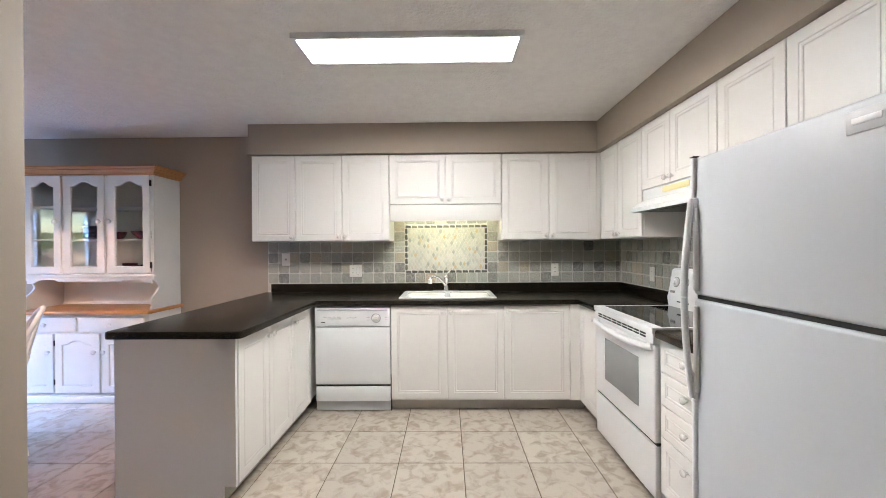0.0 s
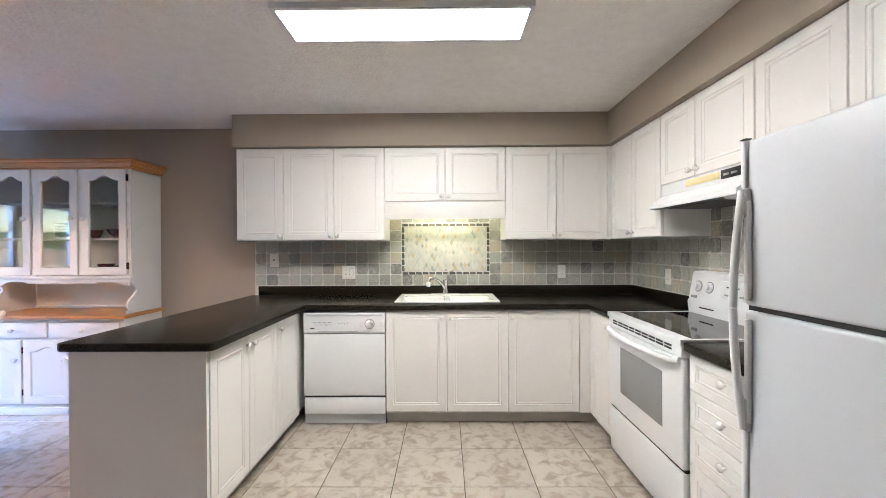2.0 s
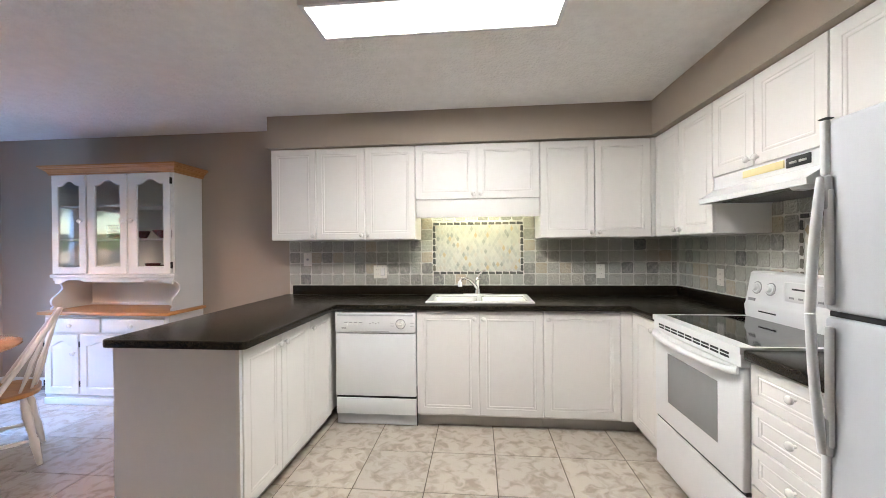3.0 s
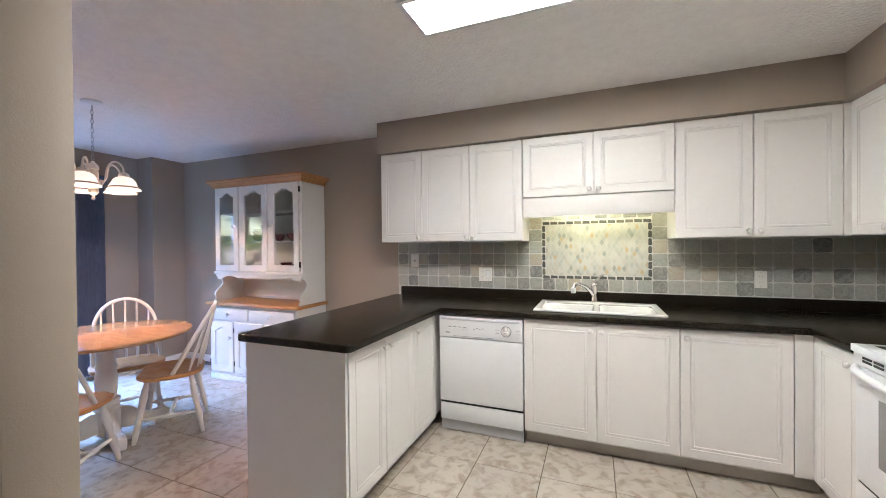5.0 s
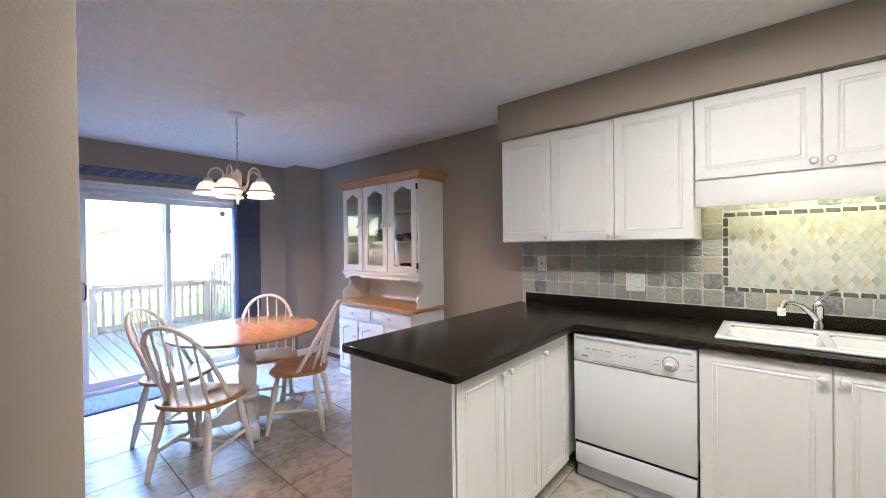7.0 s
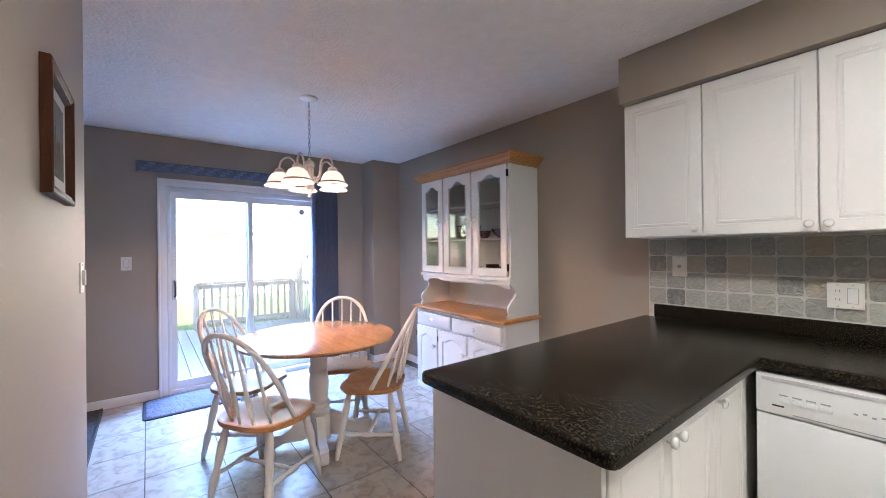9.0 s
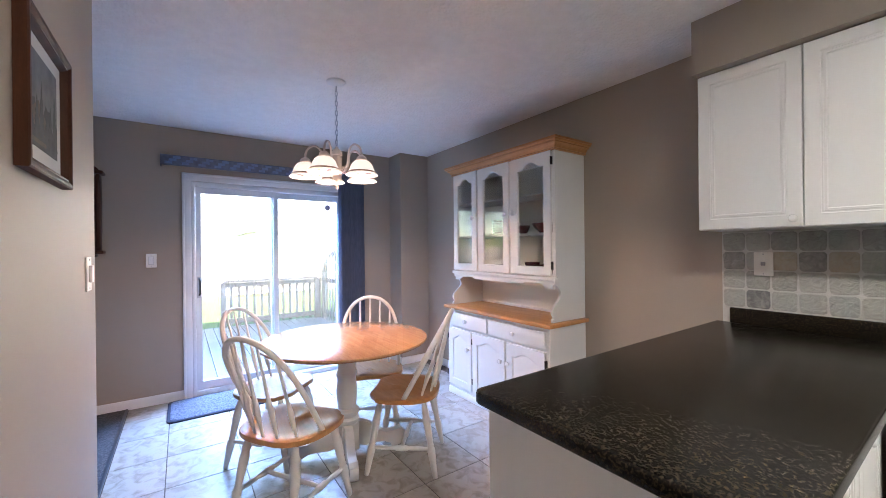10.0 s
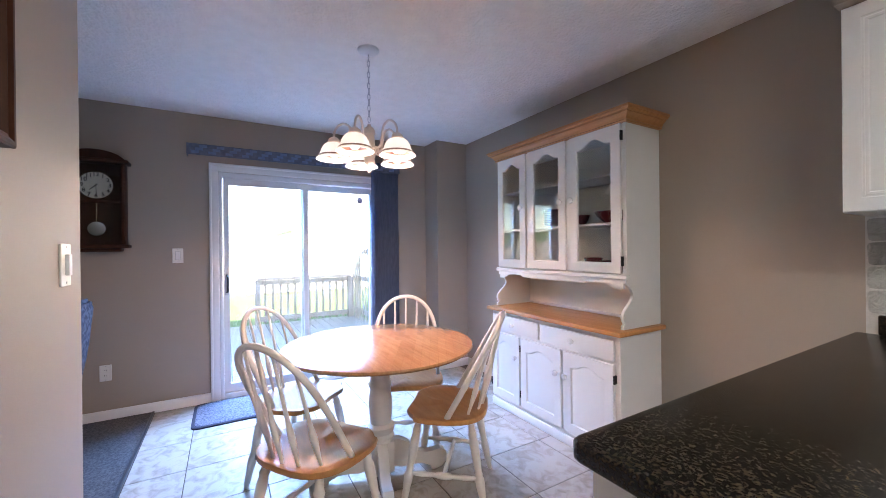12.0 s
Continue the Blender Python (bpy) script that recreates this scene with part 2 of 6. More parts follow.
def strip_wood(m):
    """Lays glued strips of slightly different tone over a wood."""
    n, l = m.node_tree.nodes, m.node_tree.links
    p = n["Principled BSDF"]
    old = p.inputs["Base Color"].links[0].from_socket
    geo, b, mix = n.new("ShaderNodeNewGeometry"), n.new("ShaderNodeTexBrick"), n.new("ShaderNodeMix")
    b.inputs["Color1"].default_value, b.inputs["Color2"].default_value, b.inputs["Mortar"].default_value = rgb((1.06, 1.05, 1.04)), rgb((0.90, 0.87, 0.84)), rgb((0.88, 0.84, 0.80))
    b.inputs["Scale"].default_value, b.inputs["Mortar Size"].default_value = 1.0, 0.0008
    b.inputs["Brick Width"].default_value, b.inputs["Row Height"].default_value = 0.34, 0.042
    b.offset = 0.37
    turn = n.new("ShaderNodeMapping")
    turn.inputs["Rotation"].default_value = (0, 0, 0.5)
    l.new(geo.outputs["Position"], turn.inputs["Vector"])
    l.new(turn.outputs[0], b.inputs["Vector"])
    mix.data_type, mix.blend_type = "RGBA", "MULTIPLY"
    mix.inputs[0].default_value = 1.0
    l.new(old, mix.inputs[6])
    l.new(b.outputs[0], mix.inputs[7])
    l.new(mix.outputs[2], p.inputs["Base Color"])


strip_wood(M_TABLE)
M_COUNTER = counter_material()
M_TILE = ramp_pieces("beige mottled floor tile", [(0, (0.47, 0.415, 0.35)), (0.3, (0.50, 0.445, 0.375)), (0.6, (0.45, 0.40, 0.34)), (0.8, (0.49, 0.43, 0.36))],
                     13.0, 0.26, 0.2, 40.0, dirt=(0.25, 0.205, 0.155), mottle=0.62, distort=0.9, low=0.46, high=0.66)
M_SLATE = ramp_pieces("tumbled slate tile", [(0, (0.30, 0.295, 0.262)), (0.2, (0.37, 0.37, 0.335)), (0.42, (0.225, 0.226, 0.205)), (0.55, (0.33, 0.338, 0.312)),
                      (0.72, (0.39, 0.38, 0.335)), (0.84, (0.42, 0.365, 0.28)), (0.94, (0.17, 0.175, 0.168))], 30.0, 0.45, 1.0, 30.0, dirt=(0.47, 0.46, 0.41), mottle=0.6, distort=1.2, low=0.40, high=0.75)
M_MOSAIC = ramp_pieces("pale stone mosaic", [(0, (0.47, 0.475, 0.43)), (0.28, (0.52, 0.52, 0.47)), (0.55, (0.42, 0.435, 0.40)), (0.74, (0.49, 0.465, 0.40)),
                       (0.87, (0.31, 0.325, 0.30)), (0.94, (0.47, 0.375, 0.23))], 40.0, 0.5, 0.6, 60.0, dirt=(0.52, 0.51, 0.46), mottle=0.4)
M_BORDER = ramp_pieces("dark border stone", [(0, (0.055, 0.06, 0.058)), (0.4, (0.085, 0.09, 0.082)), (0.75, (0.13, 0.12, 0.095))], 40.0, 0.5, 0.7, 60.0, dirt=(0.17, 0.165, 0.14), mottle=0.4)


# ---- building helpers ----
BASE = {}


def thing(name, at, label, category, group="", kind=""):
    """An empty at the thing's base; its parts are given in world places."""
    ob = new(name)
    ob.empty_display_size = 0.1
    ob.location = at
    BASE[ob.name] = Vector(at)
    return tagged(ob, label, category, group, kind)


def finish(bm, smooth=None):
    bmesh.ops.recalc_face_normals(bm, faces=bm.faces)
    if smooth:
        for f in bm.faces:
            f.smooth = True
        for ed in bm.edges:
            if len(ed.link_faces) == 2 and ed.calc_face_angle(0) > radians(smooth):
                ed.smooth = False


def part(name, bm, material, parent, label="", smooth=35):
    finish(bm, smooth)
    origin = BASE.get(parent.name, Vector())
    bmesh.ops.translate(bm, verts=bm.verts, vec=-origin)
    me = bpy.data.meshes.new(name)
    bm.to_mesh(me)
    bm.free()
    me.materials.append(material)
    ob = new(name, me)
    ob.parent = parent
    BASE[ob.name] = origin
    return tagged(ob, label)


def solid(name, bm, material, label, category, group="", kind="", smooth=35, at=None):
    """A thing that is one mesh."""
    finish(bm, smooth)
    if at is None:
        lo = [min(v.co[i] for v in bm.verts) for i in range(3)]
        hi = [max(v.co[i] for v in bm.verts) for i in range(3)]
        at = ((lo[0] + hi[0]) / 2, (lo[1] + hi[1]) / 2, lo[2])
    bmesh.ops.translate(bm, verts=bm.verts, vec=-Vector(at))
    me = bpy.data.meshes.new(name)
    bm.to_mesh(me)
    bm.free()
    me.materials.append(material)
    ob = new(name, me)
    ob.location = at
    BASE[ob.name] = Vector(at)
    return tagged(ob, label, category, group, kind)


def box(x0, x1, y0, y1, z0, z1, bevel=0.0, seg=2, bm=None):
    bm = bm or bmesh.new()
    m = Matrix.Translation(((x0 + x1) / 2, (y0 + y1) / 2, (z0 + z1) / 2)) @ Matrix.Diagonal((abs(x1 - x0), abs(y1 - y0), abs(z1 - z0), 1))
    vs = bmesh.ops.create_cube(bm, size=1.0, matrix=m)["verts"]
    if bevel:
        es = list({ed for v in vs for ed in v.link_edges})
        bmesh.ops.bevel(bm, geom=es, offset=bevel, segments=seg, affect="EDGES", profile=0.5)
    return bm


def lathe(profile, segs=16, m=None, bm=None):
    """A turned shape round z from (radius, height) rows."""
    bm = bm or bmesh.new()
    m = m or Matrix()
    rings = []
    for r, z in profile:
        if r < 1e-5:
            rings.append([bm.verts.new(m @ Vector((0, 0, z)))])
        else:
            rings.append([bm.verts.new(m @ Vector((r * math.cos(2 * math.pi * i / segs), r * math.sin(2 * math.pi * i / segs), z))) for i in range(segs)])
    for p, q in zip(rings, rings[1:]):
        for i in range(segs):
            j = (i + 1) % segs
            if len(p) == 1 and len(q) == 1:
                continue
            if len(p) == 1:
                bm.faces.new((p[0], q[i], q[j]))
            elif len(q) == 1:
                bm.faces.new((p[i], p[j], q[0]))
            else:
                bm.faces.new((p[i], p[j], q[j], q[i]))
    for ring in (rings[0], rings[-1]):
        if len(ring) > 2:
            bm.faces.new(ring)
    return bm


def along(a, b):
    """The pose that takes z from a towards b."""
    a, b = Vector(a), Vector(b)
    return Matrix.Translation(a) @ (b - a).to_track_quat("Z", "Y").to_matrix().to_4x4()


def turned(a, b, rows, segs=12, bm=None):
    """A turned stick from a to b; rows of (share of the length, radius)."""
    n = (Vector(b) - Vector(a)).length
    return lathe([(r, s * n) for s, r in rows], segs, along(a, b), bm)


def tube(pts, radius, segs=8, closed=False, bm=None, flat=1.0):
    bm = bm or bmesh.new()
    pts = [Vector(p) for p in pts]
    n = len(pts)
    rad = radius if isinstance(radius, (list, tuple)) else [radius] * n
    rings, side = [], None
    for i, p in enumerate(pts):
        d = (pts[(i + 1) % n] - pts[i - 1]) if closed or 0 < i < n - 1 else (pts[1] - pts[0] if i == 0 else pts[-1] - pts[-2])
        d.normalize()
        if side is None:
            side = d.orthogonal().normalized()
        side = (side - d * side.dot(d)).normalized()
        up = d.cross(side)
        rings.append([bm.verts.new(p + rad[i] * (math.cos(2 * math.pi * k / segs) * side + flat * math.sin(2 * math.pi * k / segs) * up)) for k in range(segs)])
    pairs = list(zip(rings, rings[1:] + rings[:1])) if closed else list(zip(rings, rings[1:]))
    for p, q in pairs:
        for k in range(segs):
            bm.faces.new((p[k], p[(k + 1) % segs], q[(k + 1) % segs], q[k]))
    if not closed:
        bm.faces.new(rings[0])
        bm.faces.new(rings[-1])
    return bm


def prism(poly, place, w0, w1, bm=None):
    """A polygon (u, v) pushed from w0 to w1; place(u, v, w) gives the world place."""
    bm = bm or bmesh.new()
    a = [bm.verts.new(place(u, v, w0)) for u, v in poly]
    b = [bm.verts.new(place(u, v, w1)) for u, v in poly]
    n = len(poly)
    bm.faces.new(a)
    bm.faces.new(b)
    for i in range(n):
        bm.faces.new((a[i], a[(i + 1) % n], b[(i + 1) % n], b[i]))
    return bm


def cells(us, vs, keep, place, w0, w1, bm=None):
    """A slab of grid cells between w0 and w1; keep(i, j) tells which cells are solid."""
    bm = bm or bmesh.new()
    vert = {}

    def at(i, j, k):
        if (i, j, k) not in vert:
            vert[i, j, k] = bm.verts.new(place(us[i], vs[j], (w0, w1)[k]))
        return vert[i, j, k]

    def on(i, j):
        return 0 <= i < len(us) - 1 and 0 <= j < len(vs) - 1 and keep(i, j)

    for i in range(len(us) - 1):
        for j in range(len(vs) - 1):
            if not on(i, j):
                continue
            for k in (0, 1):
                bm.faces.new([at(i + a, j + b, k) for a, b in ((0, 0), (1, 0), (1, 1), (0, 1))])
            for (di, dj), (p, q) in (((-1, 0), ((0, 0), (0, 1))), ((1, 0), ((1, 0), (1, 1))), ((0, -1), ((0, 0), (1, 0))), ((0, 1), ((0, 1), (1, 1)))):
                if not on(i + di, j + dj):
                    bm.faces.new((at(i + p[0], j + p[1], 0), at(i + q[0], j + q[1], 0), at(i + q[0], j + q[1], 1), at(i + p[0], j + p[1], 1)))
    return bm


def rings_face(rings, close=True, bm=None):
    """Faces between successive rings of world places; the last ring is filled."""
    bm = bm or bmesh.new()
    vs = [[bm.verts.new(p) for p in r] for r in rings]
    n = len(vs[0])
    for p, q in zip(vs, vs[1:]):
        for i in range(n):
            bm.faces.new((p[i], p[(i + 1) % n], q[(i + 1) % n], q[i]))
    bm.faces.new(vs[0])
    if close:
        bm.faces.new(vs[-1])
    return bm


ROUTED = ((0.050, 0.0), (0.0525, -0.0025), (0.0575, -0.0025), (0.060, -0.0006), (0.068, -0.0010), (0.0715, -0.0040))


def routed(o, u, v, nrm, w, h, thick=0.019, rows=ROUTED):
    """A routed door or drawer front with its lower corner o, along u and v, facing nrm."""
    o, u, v, nrm = Vector(o), Vector(u), Vector(v), Vector(nrm)
    s = min(1.0, min(w, h) / 0.2)

    def ring(d, z):
        return [o + u * a + v * b + nrm * z for a, b in ((d, d), (w - d, d), (w - d, h - d), (d, h - d))]

    return rings_face([ring(0, -thick), ring(0, -0.003), ring(0.003, 0)] + [ring(d * s, z) for d, z in rows])


KNOB = ((0.006, 0.0), (0.0055, 0.008), (0.008, 0.012), (0.0150, 0.016), (0.0165, 0.021), (0.0145, 0.027), (0.008, 0.030), (0.0, 0.0305))


def knob(parent, at, nrm, material=None, scale=1.0):
    at = Vector(at)
    return part("knob", lathe([(r * scale, z * scale) for r, z in KNOB], 14, along(at, at + Vector(nrm))), material or M_KNOB, parent, smooth=60)


def cab_door(unit, o, u, nrm, w, h, knob_at=None, name="door"):
    d = part(name, routed(o, u, (0, 0, 1), nrm, w, h), M_WHITE, unit)
    if knob_at:
        p = Vector(o) + Vector(u) * knob_at[0] + Vector((0, 0, knob_at[1]))
        knob(d, p, nrm)
    return d


def plain_wall(name, bm, label, material=None):
    return solid(name, bm, material or M_WALL, label, "wall", kind="structure")


# ---- the setting ----
CEIL, NORTH, EAST, WEST = 2.44, 3.77, 1.60, -5.14
TILE = 0.4045


plain_wall("wall_north", box(WEST - 0.15, EAST + 0.15, NORTH, NORTH + 0.15, -0.2, CEIL), "greige painted kitchen and dining wall")
plain_wall("wall_east", box(EAST, EAST + 0.15, -1.75, NORTH, -0.2, CEIL), "greige painted wall behind range and fridge")
plain_wall("wall_west", cells((-3.2, 1.395, 2.845, NORTH), (-0.2, 0.0, 1.972, CEIL), lambda i, j: not (i == 1 and j == 1), lambda u, v, w: (w, u, v), WEST - 0.15, WEST),
           "greige painted wall around the sliding door")
plain_wall("wall_column", box(WEST, -4.86, 3.40, NORTH, 0, CEIL), "greige boxed column in the dining corner")
plain_wall("wall_partition", box(-2.961, -1.162, 0.92, 1.042, 0, CEIL, 0.004), "greige painted partition wall end beside the kitchen")
plain_wall("wall_hall", box(-1.282, -1.162, -1.6, 0.92, 0, CEIL), "greige painted hall wall")
plain_wall("wall_south", box(-1.282, EAST, -1.75, -1.6, -0.2, CEIL), "greige painted wall closing the kitchen")
plain_wall("wall_south_living", box(WEST, -1.282, -3.2, -3.05, -0.2, CEIL), "greige painted living room wall")
plain_wall("wall_living_east", box(-1.282, -1.162, -3.2, -1.75, -0.2, CEIL), "greige painted living room side wall")
solid("ceiling", box(WEST - 0.15, EAST + 0.15, -3.3, NORTH + 0.15, CEIL, CEIL + 0.15), M_CEIL, "white stippled ceiling", "ceiling", kind="structure")
solid("roof", box(WEST - 0.4, EAST + 0.4, -3.6, NORTH + 0.5, CEIL + 0.16, CEIL + 0.3), M_ROOF, "dark shingle roof over the house", "roof", kind="structure")
soffit = cells((-1.838, 1.226, EAST), (0.70, 3.406, NORTH), lambda i, j: not (i == 0 and j == 0), lambda u, v, w: (u, v, w), 2.176, CEIL)
solid("soffit", soffit, M_WALL, "greige boxed soffit above the wall cabinets", "soffit", kind="structure")
solid("floor", box(WEST - 0.15, EAST + 0.15, -3.3, NORTH + 0.15, -0.2, -0.003), M_GROUT, "beige mottled ceramic tile floor with brown grout", "floor", kind="structure", at=(0, 0, 0))
solid("carpet", box(WEST, -1.282, -3.05, 0.925, -0.003, 0.010), M_CARPET, "grey-brown cut pile living room carpet", "carpet", kind="structure")
solid("trim", box(WEST, -2.961, 0.920, 0.938, -0.003, 0.014, 0.003), M_DARK, "dark strip between carpet and tile", "trim", kind="structure")


def baseboard(a, b, nrm):
    """A moulded board along the wall's foot from a to b, standing out along nrm."""
    a, b, nrm = Vector((*a, 0)), Vector((*b, 0)), Vector((*nrm, 0))
    rows = ((0.0005, 0), (0.014, 0), (0.014, 0.055), (0.010, 0.068), (0.006, 0.078), (0.0005, 0.080))
    bm = prism(rows, lambda u, v, w: a + (b - a) * w + nrm * u + Vector((0, 0, v)), 0, 1)
    return solid("baseboard", bm, M_TRIM, "white moulded baseboard", "baseboard", kind="structure")


baseboard((WEST, 0.0), (WEST, 1.325), (1, 0))
baseboard((WEST, 2.925), (WEST, 3.40), (1, 0))
baseboard((WEST, 3.40), (-4.86, 3.40), (0, -1))
baseboard((-4.86, 3.386), (-4.86, NORTH), (1, 0))
baseboard((-4.846, NORTH), (-3.90, NORTH), (0, -1))
baseboard((-2.70, NORTH), (-1.87, NORTH), (0, -1))
baseboard((-2.961, 1.042), (-1.162, 1.042), (0, 1))


# ---- sliding door ----
def sliding_door():
    d = thing("door_1", (WEST, 2.12, 0), "white vinyl sliding glass patio door, closed", "door", kind="structure")
    # moulded casing
    for y0, y1, z0, z1, across in ((1.325, 1.395, 0, 1.972, 0), (2.845, 2.915, 0, 1.972, 0), (1.325, 2.915, 1.972, 2.042, 1)):
        bm = box(WEST, WEST + 0.014, y0, y1, z0, z1, 0.003)
        if across:
            box(WEST, WEST + 0.024, y0, y1, z1 - 0.020, z1, 0.004, bm=bm)
        else:
            ya, yb = (y0, y0 + 0.02) if y0 < 2 else (y1 - 0.02, y1)
            box(WEST, WEST + 0.024, ya, yb, z0, z1 + 0.07, 0.004, bm=bm)
        part("casing", bm, M_TRIM, d, "white moulded casing")
    # jamb frame
    xo, xi = WEST - 0.12, WEST - 0.002
    for args in ((1.396, 1.425, 0.0, 1.971), (2.815, 2.844, 0.0, 1.971), (1.425, 2.815, 1.927, 1.971), (1.425, 2.815, 0.001, 0.045)):
        part("jamb", box(xo, xi, *args, 0.003), M_VINYL, d)
    # two leaves, the inner one sliding
    for y0, y1, x, name in ((1.427, 2.140, WEST - 0.045, "sliding_leaf"), (2.080, 2.813, WEST - 0.090, "fixed_leaf")):
        sw = 0.045
        bm = cells((y0, y0 + sw, y1 - sw, y1), (0.047, 0.122, 1.867, 1.925), lambda i, j: not (i == 1 and j == 1), lambda u, v, w: (w, u, v), x - 0.018, x + 0.018)
        leaf = part(name, bm, M_VINYL, d)
        pane = part("pane", box(x - 0.003, x + 0.003, y0 + sw - 0.004, y1 - sw + 0.004, 0.118, 1.871), M_GLASS, leaf, "clear glass pane")
        pane.visible_shadow = False
        if name == "sliding_leaf":
            part("latch_plate", box(x + 0.018, x + 0.024, 1.432, 1.462, 0.90, 1.09, 0.002), M_GREYP, leaf)
            part("pull_handle", tube([(x + 0.02, 1.452, 0.925), (x + 0.05, 1.458, 0.94), (x + 0.055, 1.458, 1.0), (x + 0.05, 1.458, 1.06), (x + 0.02, 1.452, 1.075)], 0.008), M_DARK, leaf, "black pull handle")
        else:
            o = [(0.036 * math.cos(math.pi / 8 + k * math.pi / 4), 0.036 * math.sin(math.pi / 8 + k * math.pi / 4)) for k in range(8)]
            part("sticker", prism(o, lambda u, v, w: (w, 2.670 + u, 1.80 + v), x + 0.0035, x + 0.0045), surf("blue decal", (0.14, 0.16, 0.30), None, 20, 0.5), leaf, "small octagonal blue window sticker")
            for k in range(3):
                part("sticker_line", box(x + 0.0047, x + 0.0052, 2.645, 2.695, 1.785 + 0.012 * k, 1.790 + 0.012 * k), M_PLATE, leaf)
    return d


sliding_door()


# ---- backsplash grout beds (tiles at the end of the file) ----
bed = cells((-1.838, -0.600, 0.398, EAST), (0.915, 1.415, 1.74), lambda i, j: j == 0 or i == 1, lambda u, v, w: (u, w, v), NORTH - 0.006, NORTH)
backsplash = solid("backsplash", bed, M_BGROUT, "tumbled grey slate tile backsplash behind the sink", "backsplash", kind="structure")
bed = cells((1.55, 2.10, 2.736, NORTH - 0.006), (0.915, 1.415, 1.60), lambda i, j: j == 0 or i <= 1, lambda u, v, w: (w, u, v), EAST - 0.006, EAST)
backsplash_side = solid("backsplash_range", bed, M_BGROUT, "tumbled grey slate tile backsplash behind the range", "backsplash", kind="structure")


# ---- kitchen wall cabinets ----
def wall_unit(x0, x1, z0, z1, doors, group="kitchen wall cabinets", label="white wall cabinet with routed panel doors"):
    """A unit on the back wall; doors as (x0, x1, knob side)."""
    c = thing("wall_cabinet", ((x0 + x1) / 2, NORTH, z0), label, "cabinet", group)
    part("body", box(x0 + 0.001, x1 - 0.001, 3.471, NORTH - 0.001, z0, z1, 0.001), M_WHITE, c)
    for a, b, side in doors:
        u = 0.028 if side == "l" else (b - a - 0.031)
        cab_door(c, (a + 0.0024, 3.450, z0 + 0.002), (1, 0, 0), (0, -1, 0), b - a - 0.0048, z1 - z0 - 0.004, (u, 0.035))
    return c


wall_unit(-1.832, -1.441, 1.408, 2.172, [(-1.832, -1.441, "r")])
wall_unit(-1.441, -0.602, 1.408, 2.172, [(-1.441, -1.022, "r"), (-1.022, -0.602, "l")], label="white double wall cabinet with routed panel doors")
sinkc = wall_unit(-0.600, 0.396, 1.728, 2.172, [(-0.600, -0.100, "r"), (-0.100, 0.396, "l")], label="short white double wall cabinet above the sink")
# grey strip stands in for the shadow line under the cabinet doors
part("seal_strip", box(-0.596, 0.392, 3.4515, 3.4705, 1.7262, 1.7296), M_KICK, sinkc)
part("light_valance", box(-0.598, 0.394, 3.462, 3.481, 1.582, 1.7260, 0.001), M_WHITE, sinkc, "plain white valance board")
wall_unit(0.398, 1.246, 1.408, 2.172, [(0.398, 0.817, "r"), (0.817, 1.240, "l")], label="white double wall cabinet with routed panel doors")


def side_unit(y0, y1, z0, doors, label, body_to=None):
    """A unit on the range wall; doors as (y far, y near, knob side as seen)."""
    z1 = 2.172
    c = thing("wall_cabinet", (EAST, (y0 + y1) / 2, z0), label, "cabinet", "kitchen wall cabinets")
    part("body", box(1.289, EAST - 0.001, y0 + 0.001, (body_to or y1) - 0.001, z0, z1, 0.001), M_WHITE, c)
    for far, near, side in doors:
        w = far - near - 0.0048
        cab_door(c, (1.268, far - 0.0024, z0 + 0.002), (0, -1, 0), (-1, 0, 0), w, z1 - z0 - 0.004, (0.028 if side == "l" else w - 0.028, 0.035) if side else None)
    return c


side_unit(2.736, 3.462, 1.408, [(3.446, 3.106, "r"), (3.106, 2.736, "l")], "white double wall cabinet in the corner beside the range hood", 3.468)
part("filler", box(1.2405, 1.2885, 3.4525, 3.470, 1.408, 2.172), M_WHITE, bpy.data.objects["wall_cabinet.003"])
side_unit(2.003, 2.734, 1.728, [(2.734, 2.402, "r"), (2.402, 2.003, "l")], "short white double wall cabinet above the range hood")
side_unit(1.225, 2.001, 1.728, [(2.001, 1.615, "r"), (1.615, 1.225, "l")], "short white double wall cabinet above the fridge")
side_unit(0.72, 1.223, 1.728, [(1.223, 0.72, "l")], "short white wall cabinet above the fridge")

# under-cabinet tube over the sink
lamp = thing("under_cabinet_light", (-0.10, 3.62, 1.655), "slim fluorescent light under the sink cabinet, lit", "light")
part("housing", box(-0.42, 0.22, 3.50, 3.56, 1.690, 1.7275, 0.003), M_APPL, lamp)
part("tube", turned((-0.40, 3.53, 1.675), (0.20, 3.53, 1.675), ((0, 0.012), (1, 0.012)), 10), M_SINKGLOW, lamp, "lit fluorescent tube")


